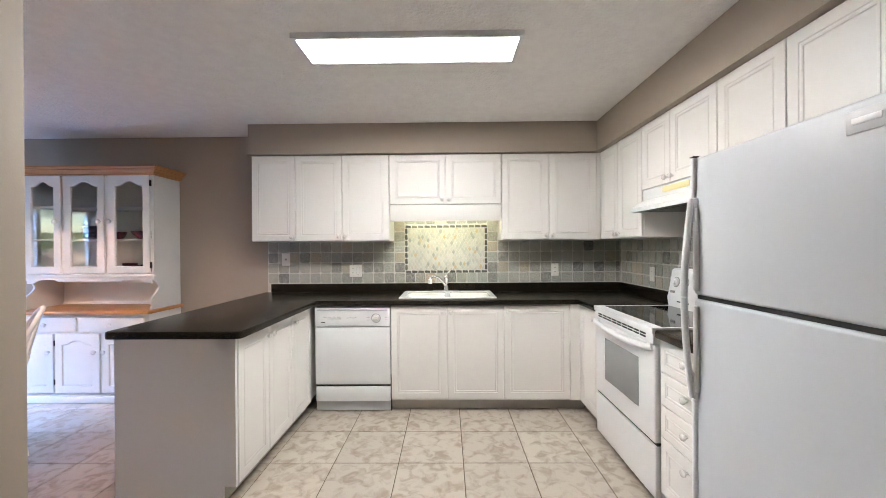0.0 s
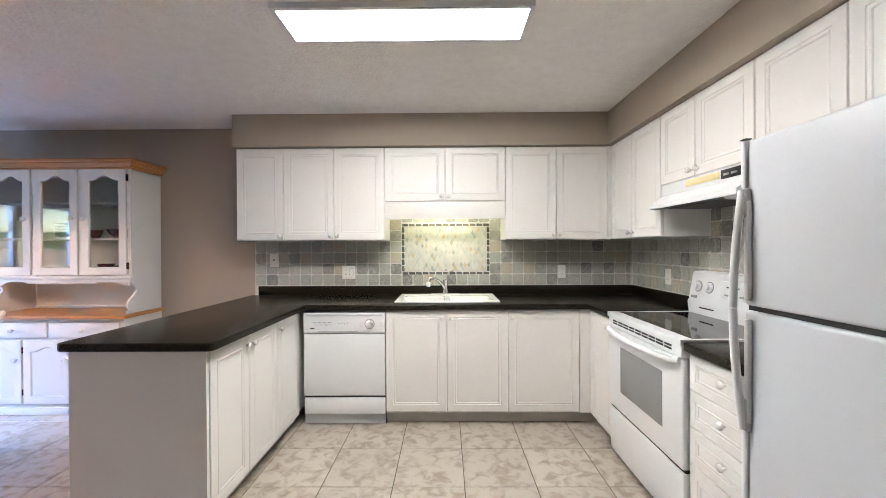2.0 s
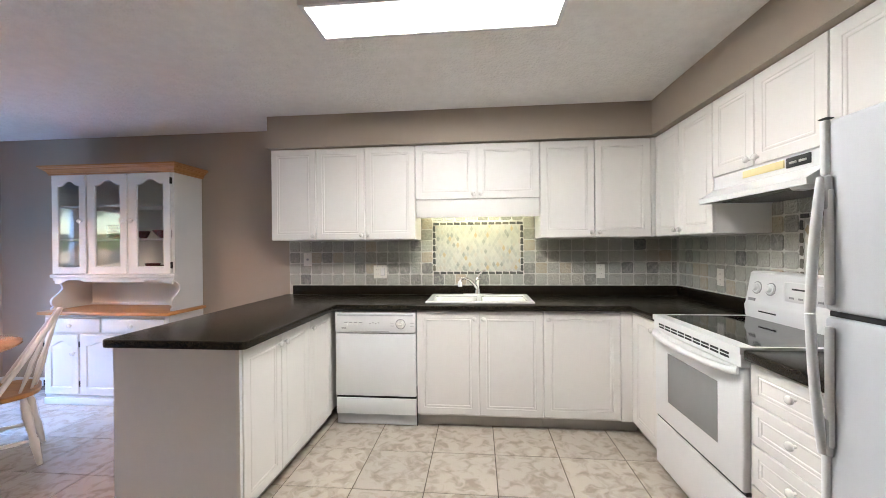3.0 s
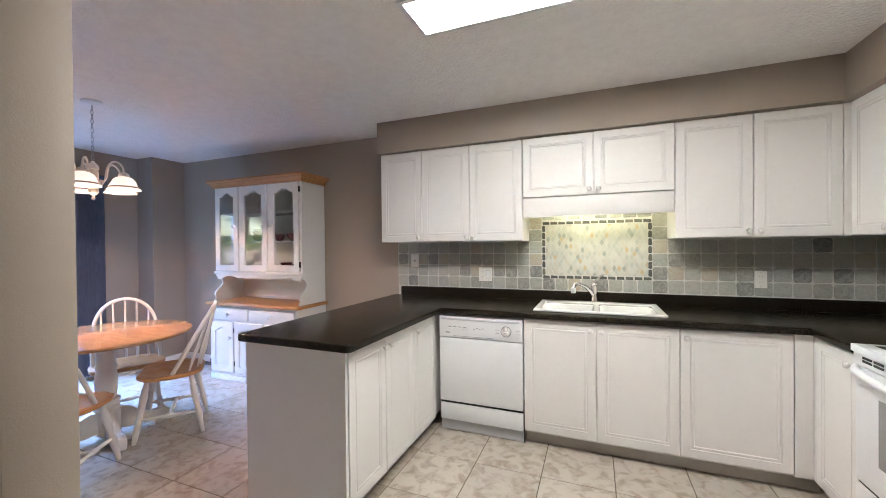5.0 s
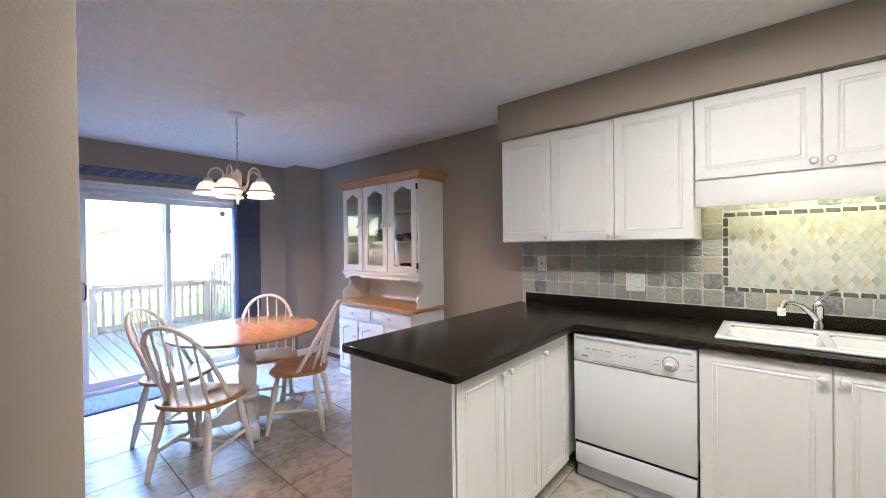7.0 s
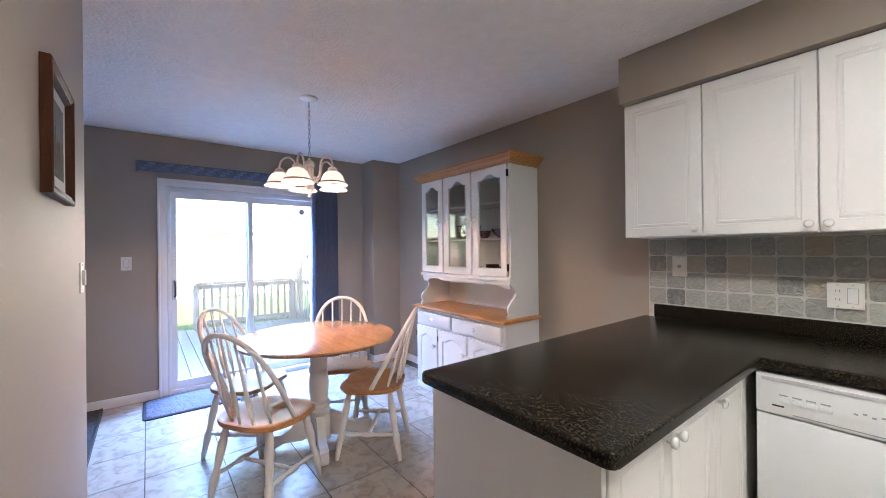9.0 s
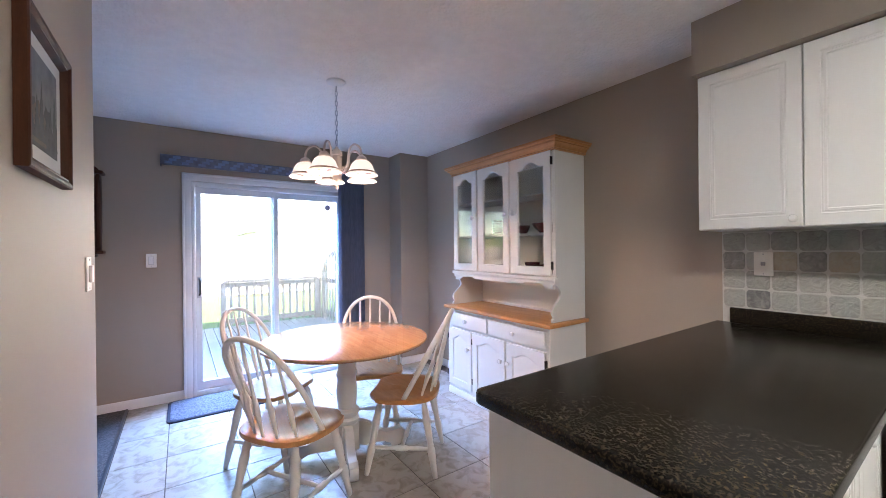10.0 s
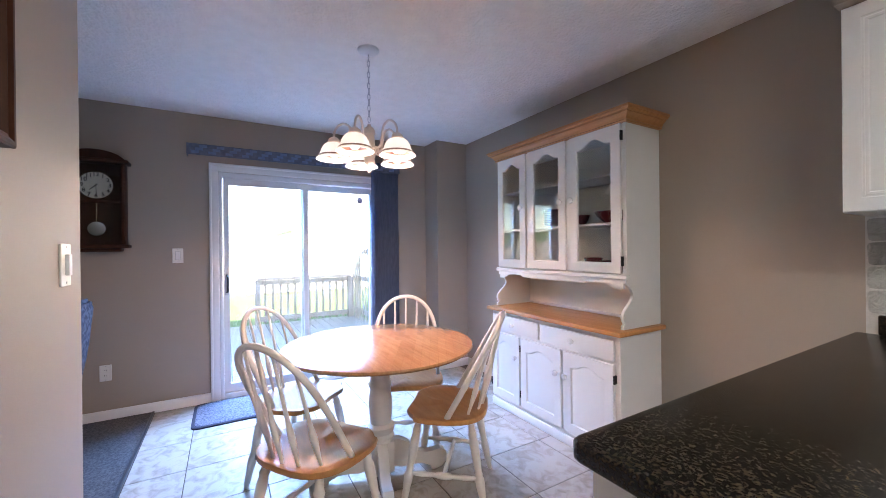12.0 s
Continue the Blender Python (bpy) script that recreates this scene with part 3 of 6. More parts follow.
# ---- range hood ----
def range_hood():
    h = thing("range_hood", (EAST, 2.37, 1.56), "white under-cabinet range hood with yellowed lamp cover", "range hood")
    y0, y1 = 2.006, 2.733
    side = ((1.598, 1.575), (1.190, 1.575), (1.190, 1.602), (1.275, 1.655), (1.275, 1.726), (1.598, 1.726))
    lip = ((1.190, 1.575), (1.190, 1.602), (1.275, 1.655), (1.275, 1.726), (1.598, 1.726), (1.598, 1.712), (1.289, 1.712), (1.289, 1.645), (1.206, 1.595), (1.206, 1.575))
    part("canopy", prism(lip, lambda u, v, w: (u, w, v), y0, y1), M_APPL, h)
    for a in (y0 - 0.001, y1 - 0.005):
        part("side_plate", prism(side, lambda u, v, w: (u, w, v), a, a + 0.006), M_APPL, h)
    part("filter", box(1.30, 1.58, y0 + 0.03, y1 - 0.03, 1.5775, 1.5815), M_UNDER, h, "grease filter coloured dark with the hood's shade")
    part("filter_tray", box(1.21, 1.597, y0 + 0.01, y1 - 0.01, 1.582, 1.588), M_UNDER, h)
    part("lamp_lens", lathe(((0.0, -0.022), (0.035, -0.016), (0.048, 0.0), (0.048, 0.006)), 16, Matrix.Translation((1.255, 2.10, 1.582))), M_APPL, h, "round frosted lamp lens")
    part("lamp_cover", box(1.268, 1.2745, 2.222, 2.485, 1.680, 1.715, 0.002), M_PAPER, h, "yellowed plastic strip")
    part("control_plate", box(1.268, 1.2745, 2.085, 2.208, 1.674, 1.718, 0.002), M_DARK, h, "black control plate")
    for k in range(2):
        part("switch", box(1.262, 1.268, 2.10 + 0.05 * k, 2.135 + 0.05 * k, 1.688, 1.698, 0.002), M_KICK, h)
    return h


range_hood()


# ---- base cabinets ----
def base_unit(name, lo, hi, label):
    c = thing(name, ((lo[0] + hi[0]) / 2, (lo[1] + hi[1]) / 2, 0), label, "cabinet", "kitchen base cabinets")
    part("body", box(lo[0] + 0.001, hi[0] - 0.001, lo[1] + 0.001, hi[1] - 0.001, 0.092, 0.876), M_CARC, c)
    return c


FRONT, PEN_X, RUN_X = 3.165, -1.200, 0.985
ZB, ZT = 0.108, 0.868
for x0, x1, doors, label in (
    (-0.552, 0.369, ((-0.552, -0.092, "r"), (-0.092, 0.369, "l")), "white double sink base cabinet with routed doors"),
    (0.369, 0.985, ((0.369, 0.904, "l"),), "white corner base cabinet with one wide routed door"),
):
    c = base_unit("base_cabinet", (x0, FRONT + 0.021), (x1, NORTH), label)
    for a, b, side in doors:
        w = b - a - 0.0048
        cab_door(c, (a + 0.0024, FRONT, ZB), (1, 0, 0), (0, -1, 0), w, ZT - ZB, (0.030 if side == "l" else w - 0.030, ZT - ZB - 0.052))
    if x1 > 0.9:
        part("filler", box(0.906, 0.984, FRONT + 0.003, FRONT + 0.0205, 0.098, 0.874), M_WHITE, c)
    part("toe_kick", box(x0 + 0.001, x1 + (0.055 if x1 > 0.9 else 0), FRONT + 0.075, FRONT + 0.088, 0.001, 0.0915), M_KICK, c, "mottled grey-beige toe kick board")

# peninsula
for y0, y1, doors, label in (
    (2.076, 2.785, ((2.080, 2.430, "r"), (2.430, 2.785, "l")), "white double peninsula cabinet with routed doors"),
    (2.785, 3.768, ((2.785, 3.148, "l"),), "white single peninsula cabinet beside the dishwasher"),
):
    c = base_unit("base_cabinet", (-1.828, y0), (PEN_X - 0.021, y1), label)
    for a, b, side in doors:
        w = b - a - 0.0048
        cab_door(c, (PEN_X, a + 0.0024, ZB - 0.012), (0, 1, 0), (1, 0, 0), w, ZT - ZB + 0.008, (0.030 if side == "l" else w - 0.030, ZT - ZB - 0.045))
    part("toe_kick", box(PEN_X - 0.088, PEN_X - 0.075, y0 + 0.001, min(y1, 3.24), 0.001, 0.0915), M_KICK, c, "mottled grey-beige toe kick board")
endp = prism(((-1.845, 0.001), (-1.275, 0.001), (-1.275, 0.092), (-1.203, 0.092), (-1.203, 0.876), (-1.845, 0.876)), lambda u, v, w: (u, w, v), 2.058, 2.075)
endt = thing("end_panel", (-1.52, 2.066, 0), "pale grey end panel of the kitchen peninsula", "panel")
part("board", endp, M_PANEL, endt)
part("edge_strip", box(-1.2215, -1.2025, 2.0555, 2.0578, 0.093, 0.876), M_WHITE, endt, "white edge strip")
solid("back_panel", box(-1.845, -1.830, 2.076, 3.768, 0.001, 0.876), M_PANEL, "pale grey back panel of the peninsula facing the dining area", "panel")

# range side
c = base_unit("base_cabinet", (RUN_X + 0.021, 2.792), (EAST, 3.185), "white base cabinet with one routed door beside the range")
cab_door(c, (RUN_X, 3.145, ZB - 0.012), (0, -1, 0), (-1, 0, 0), 0.350, ZT - ZB + 0.008, (0.300, ZT - ZB - 0.045))
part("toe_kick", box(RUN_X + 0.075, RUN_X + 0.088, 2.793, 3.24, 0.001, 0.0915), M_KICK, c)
part("filler", box(RUN_X + 0.002, RUN_X + 0.0205, 3.148, 3.1835, 0.098, 0.874), M_WHITE, c)
c = base_unit("drawer_cabinet", (RUN_X + 0.021, 1.575), (EAST, 2.012), "white four-drawer base cabinet between range and fridge")
for z0, z1 in ((0.712, 0.866), (0.549, 0.707), (0.386, 0.544), (0.100, 0.381)):
    d = part("drawer", routed((RUN_X, 2.010, z0), (0, -1, 0), (0, 0, 1), (-1, 0, 0), 0.433, z1 - z0), M_WHITE, c)
    knob(d, (RUN_X - 0.001, 1.795, z1 - 0.062), (-1, 0, 0))
part("toe_kick", box(RUN_X + 0.075, RUN_X + 0.088, 1.576, 2.011, 0.001, 0.0915), M_KICK, c)


# ---- worktop ----
def worktop():
    top, under = 0.918, 0.878
    w = thing("worktop", (-1.5, 3.4, under), "dark brown-black speckled laminate worktop with raised back lip", "worktop")
    xs = (-1.872, -1.150, -0.470, 0.295, 0.958, EAST - 0.007)
    ys = (2.016, 2.790, 3.136, 3.245, 3.660, NORTH - 0.007)

    def keep(i, j):
        if j < 2:
            return i == 0 or (i == 4 and j == 1)
        return not (i == 2 and j == 3)

    bm = cells(xs, ys, keep, lambda u, v, z: (u, v, z), under, top)
    bmesh.ops.recalc_face_normals(bm, faces=bm.faces)
    corners = [ed for ed in bm.edges if abs(ed.verts[0].co.z - ed.verts[1].co.z) > 0.01 and ed.verts[0].co.y < 2.02 and ed.verts[0].co.x < -1.1]
    bmesh.ops.bevel(bm, geom=corners, offset=0.028, segments=3, affect="EDGES", profile=0.5)
    rim = [ed for ed in bm.edges if len(ed.link_faces) == 2 and ed.calc_face_angle(0) > 1.0 and abs(ed.verts[0].co.z - ed.verts[1].co.z) < 0.001
           and ed.verts[0].co.z > under - 0.001 and (ed.verts[0].co.y < 3.2 or ed.verts[0].co.x < -1.8) and ed.verts[0].co.x < 1.0]
    bmesh.ops.bevel(bm, geom=rim, offset=0.009, segments=3, affect="EDGES", profile=0.5)
    part("slab", bm, M_COUNTER, w, smooth=50)
    part("back_lip", box(-1.800, EAST - 0.030, NORTH - 0.030, NORTH - 0.008, 0.919, 1.000, 0.006), M_COUNTER, w)
    part("side_lip", box(EAST - 0.030, EAST - 0.008, 2.790, NORTH - 0.008, 0.919, 1.000, 0.006), M_COUNTER, w)
    s = thing("worktop", (1.3, 1.77, under), "small dark speckled laminate worktop beside the fridge", "worktop")
    part("slab", box(0.958, EAST - 0.007, 1.532, 2.014, under, top, 0.009, 3), M_COUNTER, s)
    part("side_lip", box(EAST - 0.030, EAST - 0.008, 1.532, 2.014, 0.919, 1.000, 0.006), M_COUNTER, s)


worktop()


# ---- sink and tap ----
def sink():
    s = thing("kitchen_sink", (-0.09, 3.45, 0.90), "white enamel double-bowl drop-in sink", "sink")
    x0, x1, y0, y1, z = -0.492, 0.318, 3.205, 3.690, 0.934
    bm = bmesh.new()
    xs, ys = (x0, x0 + 0.045, -0.108, -0.068, x1 - 0.045, x1), (y0, y0 + 0.045, y1 - 0.090, y1)
    cells(xs, ys, lambda i, j: not (j == 1 and i in (1, 3)), lambda u, v, w: (u, v, w), 0.9195, z, bm=bm)
    bmesh.ops.recalc_face_normals(bm, faces=bm.faces)
    es = [ed for ed in bm.edges if len(ed.link_faces) == 2 and ed.calc_face_angle(0) > 1.0]
    bmesh.ops.bevel(bm, geom=es, offset=0.006, segments=3, affect="EDGES", profile=0.5)
    part("rim", bm, M_SINK, s, smooth=60)
    for a, b in ((xs[1], xs[2]), (xs[3], xs[4])):
        def ring(d, zz, t=0.0):
            c0, c1, d0, d1 = a + d, b - d, ys[1] + d, ys[2] - d
            r = 0.05
            out = []
            for cx, cy, s0 in ((c1 - r, d1 - r, 0), (c0 + r, d1 - r, 90), (c0 + r, d0 + r, 180), (c1 - r, d0 + r, 270)):
                out += [(cx + r * math.cos(radians(s0 + k * 22.5)), cy + r * math.sin(radians(s0 + k * 22.5)), zz) for k in range(5)]
            return out
        bm = bmesh.new()
        rs = [ring(-0.004, 0.921), ring(0.004, 0.91), ring(0.012, 0.80), ring(0.03, 0.765), ring(0.08, 0.758)]
        vs = [[bm.verts.new(p) for p in r] for r in rs]
        for p, q in zip(vs, vs[1:]):
            for i in range(len(p)):
                bm.faces.new((p[i], p[(i + 1) % len(p)], q[(i + 1) % len(p)], q[i]))
        bm.faces.new(vs[-1])
        bowl = part("bowl", bm, M_SINK, s, smooth=60)
        part("drain", lathe(((0.0, 0.0), (0.036, 0.001), (0.042, 0.004), (0.042, 0.0)), 18, Matrix.Translation(((a + b) / 2, 3.42, 0.7585))), M_CHROME, bowl, "chrome drain")
    t = thing("kitchen_faucet", (-0.10, 3.648, 0.9345), "chrome single-lever kitchen faucet with swivel spout", "faucet")
    part("base_plate", box(-0.225, 0.025, 3.622, 3.676, 0.9345, 0.944, 0.004), M_CHROME, t)
    part("body", lathe(((0.026, 0), (0.024, 0.02), (0.021, 0.035), (0.021, 0.105), (0.024, 0.110), (0.022, 0.130), (0.012, 0.142), (0, 0.144)), 18, Matrix.Translation((-0.10, 3.648, 0.943))), M_CHROME, t, smooth=50)
    part("spout", tube([(-0.105, 3.645, 0.985), (-0.13, 3.615, 1.025), (-0.165, 3.575, 1.065), (-0.205, 3.53, 1.085), (-0.235, 3.495, 1.082), (-0.243, 3.487, 1.055)],
                       [0.015, 0.014, 0.013, 0.012, 0.013, 0.013], 12), M_CHROME, t, smooth=60)
    part("aerator", lathe(((0.015, 0), (0.017, 0.01), (0.017, 0.034), (0.014, 0.04)), 14, Matrix.Translation((-0.243, 3.487, 1.018))), M_APPL, t, "white aerator tip")
    part("lever", tube([(-0.10, 3.648, 1.083), (-0.085, 3.64, 1.105), (-0.055, 3.635, 1.135), (-0.03, 3.632, 1.145)], [0.010, 0.008, 0.007, 0.009], 10), M_CHROME, t, smooth=60)


sink()


# ---- appliances ----
def dishwasher():
    d = thing("dishwasher", (-0.865, 3.45, 0), "white built-in dishwasher with rotary dial", "dishwasher")
    x0, x1, f = -1.170, -0.558, 3.160
    part("body", box(x0, x1, f + 0.03, NORTH - 0.02, 0.01, 0.872), M_GREYP, d)
    p = part("control_panel", box(x0, x1, f - 0.006, f + 0.029, 0.705, 0.862, 0.006), M_APPL, d)
    part("vent_slot", box(x0 + 0.018, x1 - 0.018, f - 0.010, f - 0.005, 0.832, 0.846, 0.002), M_GREYP, p, "grey vent slot")
    part("trim_line", box(x0 + 0.11, x1 - 0.20, f - 0.008, f - 0.005, 0.716, 0.719), M_INKG, p)
    dial = part("dial", lathe(((0.033, 0), (0.032, 0.006), (0.026, 0.008), (0.024, 0.024), (0.020, 0.027), (0, 0.027)), 24, along((x1 - 0.112, f - 0.006, 0.773), (x1 - 0.112, f - 1, 0.773))), M_KNOB, p, "round white dial")
    part("dial_ring", lathe(((0.038, 0.0), (0.038, 0.0015), (0.0335, 0.0015)), 24, along((x1 - 0.112, f - 0.006, 0.773), (x1 - 0.112, f - 1, 0.773))), M_INKG, p, "grey printed ring")
    part("pointer", box(x1 - 0.128, x1 - 0.096, f - 0.040, f - 0.032, 0.768, 0.778, 0.003), M_KNOB, dial)
    for k in range(4):
        part("button", box(x0 + 0.068 + 0.038 * k, x0 + 0.100 + 0.038 * k, f - 0.010, f - 0.005, 0.755, 0.775, 0.002), M_APPL, p)
        part("button_mark", box(x0 + 0.070 + 0.038 * k, x0 + 0.096 + 0.038 * k, f - 0.0072, f - 0.005, 0.781, 0.786), M_INKG, p)
        part("indicator", box(x0 + 0.265 + 0.021 * k, x0 + 0.275 + 0.021 * k, f - 0.0072, f - 0.005, 0.772 + 0.006 * (k % 2), 0.778 + 0.006 * (k % 2)), M_INKG, p)
        part("dial_mark", box(x1 - 0.19 + 0.15 * (k % 2), x1 - 0.162 + 0.15 * (k % 2), f - 0.0072, f - 0.005, 0.757 + 0.022 * (k // 2), 0.760 + 0.022 * (k // 2)), M_INKG, p)
    part("badge", box(x0 + 0.05, x0 + 0.085, f - 0.0072, f - 0.005, 0.737, 0.743), M_INK, p)
    part("door_panel", box(x0, x1, f, f + 0.028, 0.232, 0.699, 0.004), M_APPL, d)
    part("kick_panel", box(x0 + 0.004, x1 - 0.002, f + 0.002, f + 0.028, 0.094, 0.214, 0.004), M_APPL, d)
    part("toe_plate", box(x0 + 0.02, x1 - 0.02, f + 0.085, f + 0.10, 0.003, 0.10), M_GREYP, d, "grey toe plate")
    # dark strips put the shade of the panel gaps into colour
    part("gap_seal", box(x0 + 0.002, x1 - 0.002, f + 0.012, f + 0.029, 0.2145, 0.2315), M_GAP, d)
    part("side_gap", box(x1 + 0.0005, x1 + 0.005, f + 0.02, f + 0.05, 0.01, 0.30), M_GAP, d)


dishwasher()


def kitchen_range():
    r = thing("kitchen_range", (1.27, 2.38, 0), "white electric range with black glass cooktop", "range")
    y0, y1, f = 2.018, 2.780, 0.962
    part("body", box(f + 0.035, EAST - 0.01, y0 + 0.002, y1 - 0.002, 0.03, 0.895), M_APPL, r)
    top = part("cooktop_frame", cells((f - 0.012, f + 0.05, 1.47, 1.56), (y0, y0 + 0.018, y1 - 0.018, y1), lambda i, j: not (i == 1 and j == 1), lambda u, v, w: (u, v, w), 0.896, 0.926), M_APPL, r)
    part("cooktop_glass", box(f + 0.0505, 1.4695, y0 + 0.0185, y1 - 0.0185, 0.897, 0.924), M_COOK, r, "black ceramic glass")
    # vent strip
    part("vent_strip", box(f - 0.006, f + 0.034, y0 + 0.004, y1 - 0.004, 0.842, 0.894, 0.004), M_APPL, r)
    for k in range(9):
        for zz in (0.862, 0.877):
            ya = y1 - 0.070 - k * 0.070
            part("vent_slot", box(f - 0.0085, f - 0.0055, ya - 0.056, ya, zz, zz + 0.009), M_GAP, r)
    # oven door
    door = part("oven_door", box(f, f + 0.034, y0 + 0.004, y1 - 0.004, 0.336, 0.838, 0.008, 3), M_APPL, r)
    part("oven_window", box(f - 0.0015, f + 0.004, 2.182, 2.625, 0.459, 0.733, 0.001), M_OVENG, door, "smoked glass oven window")
    hp = [(f - 0.004, y1 - 0.02, 0.826), (f - 0.026, y1 - 0.06, 0.820), (f - 0.034, y1 - 0.2, 0.812), (f - 0.037, 2.38, 0.808), (f - 0.034, y0 + 0.2, 0.812), (f - 0.026, y0 + 0.06, 0.820), (f - 0.004, y0 + 0.02, 0.826)]
    part("oven_handle", tube(hp, 0.017, 10), M_APPL, door, smooth=60)
    # dark strip paints the shade between oven door and drawer
    part("door_gap", box(f + 0.012, f + 0.034, y0 + 0.004, y1 - 0.004, 0.322, 0.336), M_GAP, r)
    part("storage_drawer", box(f + 0.002, f + 0.034, y0 + 0.004, y1 - 0.004, 0.050, 0.321, 0.008, 3), M_APPL, r)
    # backguard
    prof = ((1.470, 0.926), (1.462, 0.99), (1.470, 1.01), (1.500, 1.175), (1.512, 1.186), (1.585, 1.186), (1.585, 0.926))
    back = part("backguard", prism(prof, lambda u, v, w: (u, w, v), y0 + 0.006, y1 - 0.006), M_APPL, r)
    for yy in (2.70, 2.60, 2.19, 2.10):
        p = Vector((1.484, yy, 1.095))
        kn = part("control_knob", lathe(((0.030, 0), (0.028, 0.008), (0.020, 0.010), (0.018, 0.026), (0, 0.027)), 20, along(p, p + Vector((-0.984, 0, 0.18)))), M_APPL, back, "round white knob")
        part("knob_ring", lathe(((0.036, 0.0), (0.036, 0.002), (0.031, 0.002)), 20, along(p, p + Vector((-0.984, 0, 0.18)))), M_INKG, back)
    part("display_plate", box(1.476, 1.490, 2.25, 2.50, 1.045, 1.145, 0.003), M_APPL, back, "clock and key plate")
    part("clock_window", box(1.474, 1.480, 2.36, 2.45, 1.108, 1.116), M_INK, back, "dark clock window")
    for k in range(4):
        part("key", box(1.474, 1.480, 2.275 + 0.055 * k, 2.302 + 0.055 * k, 1.062, 1.072), M_INKG, back)
    part("vent", box(1.460, 1.468, 2.54, 2.66, 0.964, 0.971), M_GAP, back)
    part("badge", box(1.466, 1.476, 2.70, 2.745, 1.02, 1.036), M_INKG, back)


kitchen_range()


def fridge():
    r = thing("fridge", (1.22, 1.10, 0), "white top-freezer fridge with pebbled doors and bowed handles", "fridge")
    y0, y1, f = 0.705, 1.480, 0.810
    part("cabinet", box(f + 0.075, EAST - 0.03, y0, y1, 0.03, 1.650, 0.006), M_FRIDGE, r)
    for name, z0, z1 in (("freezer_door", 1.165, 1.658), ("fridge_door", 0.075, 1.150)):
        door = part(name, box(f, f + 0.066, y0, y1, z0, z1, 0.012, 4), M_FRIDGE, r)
        part("gasket", box(f + 0.0665, f + 0.0745, y0 + 0.01, y1 - 0.01, z0 + 0.01, z1 - 0.01), M_GREYP, door)
        up = name == "freezer_door"
        za, zb = (1.161, 1.510) if up else (0.795, 1.1565)
        pts = []
        for k in range(13):
            s = k / 12
            bow = math.sin(math.pi * min(1, max(0, s))) ** 0.6
            off = 0.043 - 0.030 * (s if up else 1 - s) ** 2.2
            pts.append((f - off, y1 - 0.018 + 0.004 * (1 - bow), za + (zb - za) * s))
        part("handle", tube(pts, [0.0105] * 13, 10, flat=1.1), M_APPL, door, "bowed white handle", smooth=60)
        part("handle_grip", box(f - 0.014, f + 0.001, y1 - 0.036, y1 - 0.016, za + 0.02, zb - 0.03, 0.006, 3), M_APPL, door)
        zc = zb if up else za
        part("handle_mount", box(f - 0.016, f + 0.001, y1 - 0.034, y1 - 0.003, zc - (0.085 if up else 0.005), zc + (0.005 if up else 0.095), 0.008, 3), M_GREYP, door, "pale grey handle mount")
        part("edge_trim", box(f - 0.012, f + 0.006, y1 - 0.022, y1 - 0.002, *((1.515, 1.660) if up else (0.085, 0.790)), 0.008, 3), M_APPL, door, "slim edge trim")
    # dark strip in the door gap stands in for its shade
    part("door_gap", box(f + 0.012, f + 0.074, y0 + 0.006, y1 - 0.006, 1.1508, 1.1642), M_GAP, r, "dark strip for the shade between the doors")
    part("hinge_cap", box(f - 0.014, f + 0.008, y1 - 0.026, y1 - 0.002, 1.6605, 1.664, 0.002), M_DARK, r)
    part("badge", box(f - 0.005, f + 0.001, 0.845, 0.946, 1.585, 1.635, 0.002), M_GREYP, r, "embossed grey name plate")
    part("badge_mark", box(f - 0.007, f - 0.004, 0.872, 0.932, 1.604, 1.618, 0.001), M_APPL, r)
    part("toe_grille", box(f + 0.04, f + 0.07, y0 + 0.01, y1 - 0.01, 0.005, 0.07), M_GREYP, r)


fridge()


# ---- ceiling light ----
lamp = thing("ceiling_light", (-0.285, 2.15, CEIL), "flat rectangular ceiling light with white frame, lit", "light")
X0, X1, Y0, Y1 = -0.880, 0.310, 2.003, 2.295
part("frame", cells((X0, X0 + 0.022, X1 - 0.022, X1), (Y0, Y0 + 0.022, Y1 - 0.022, Y1), lambda i, j: not (i == 1 and j == 1), lambda u, v, w: (u, v, w), 2.412, CEIL - 0.001), M_VINYL, lamp, "white metal frame")
part("diffuser", box(X0 + 0.0225, X1 - 0.0225, Y0 + 0.0225, Y1 - 0.0225, 2.415, 2.421), M_PANELGLOW, lamp, "glowing white diffuser")


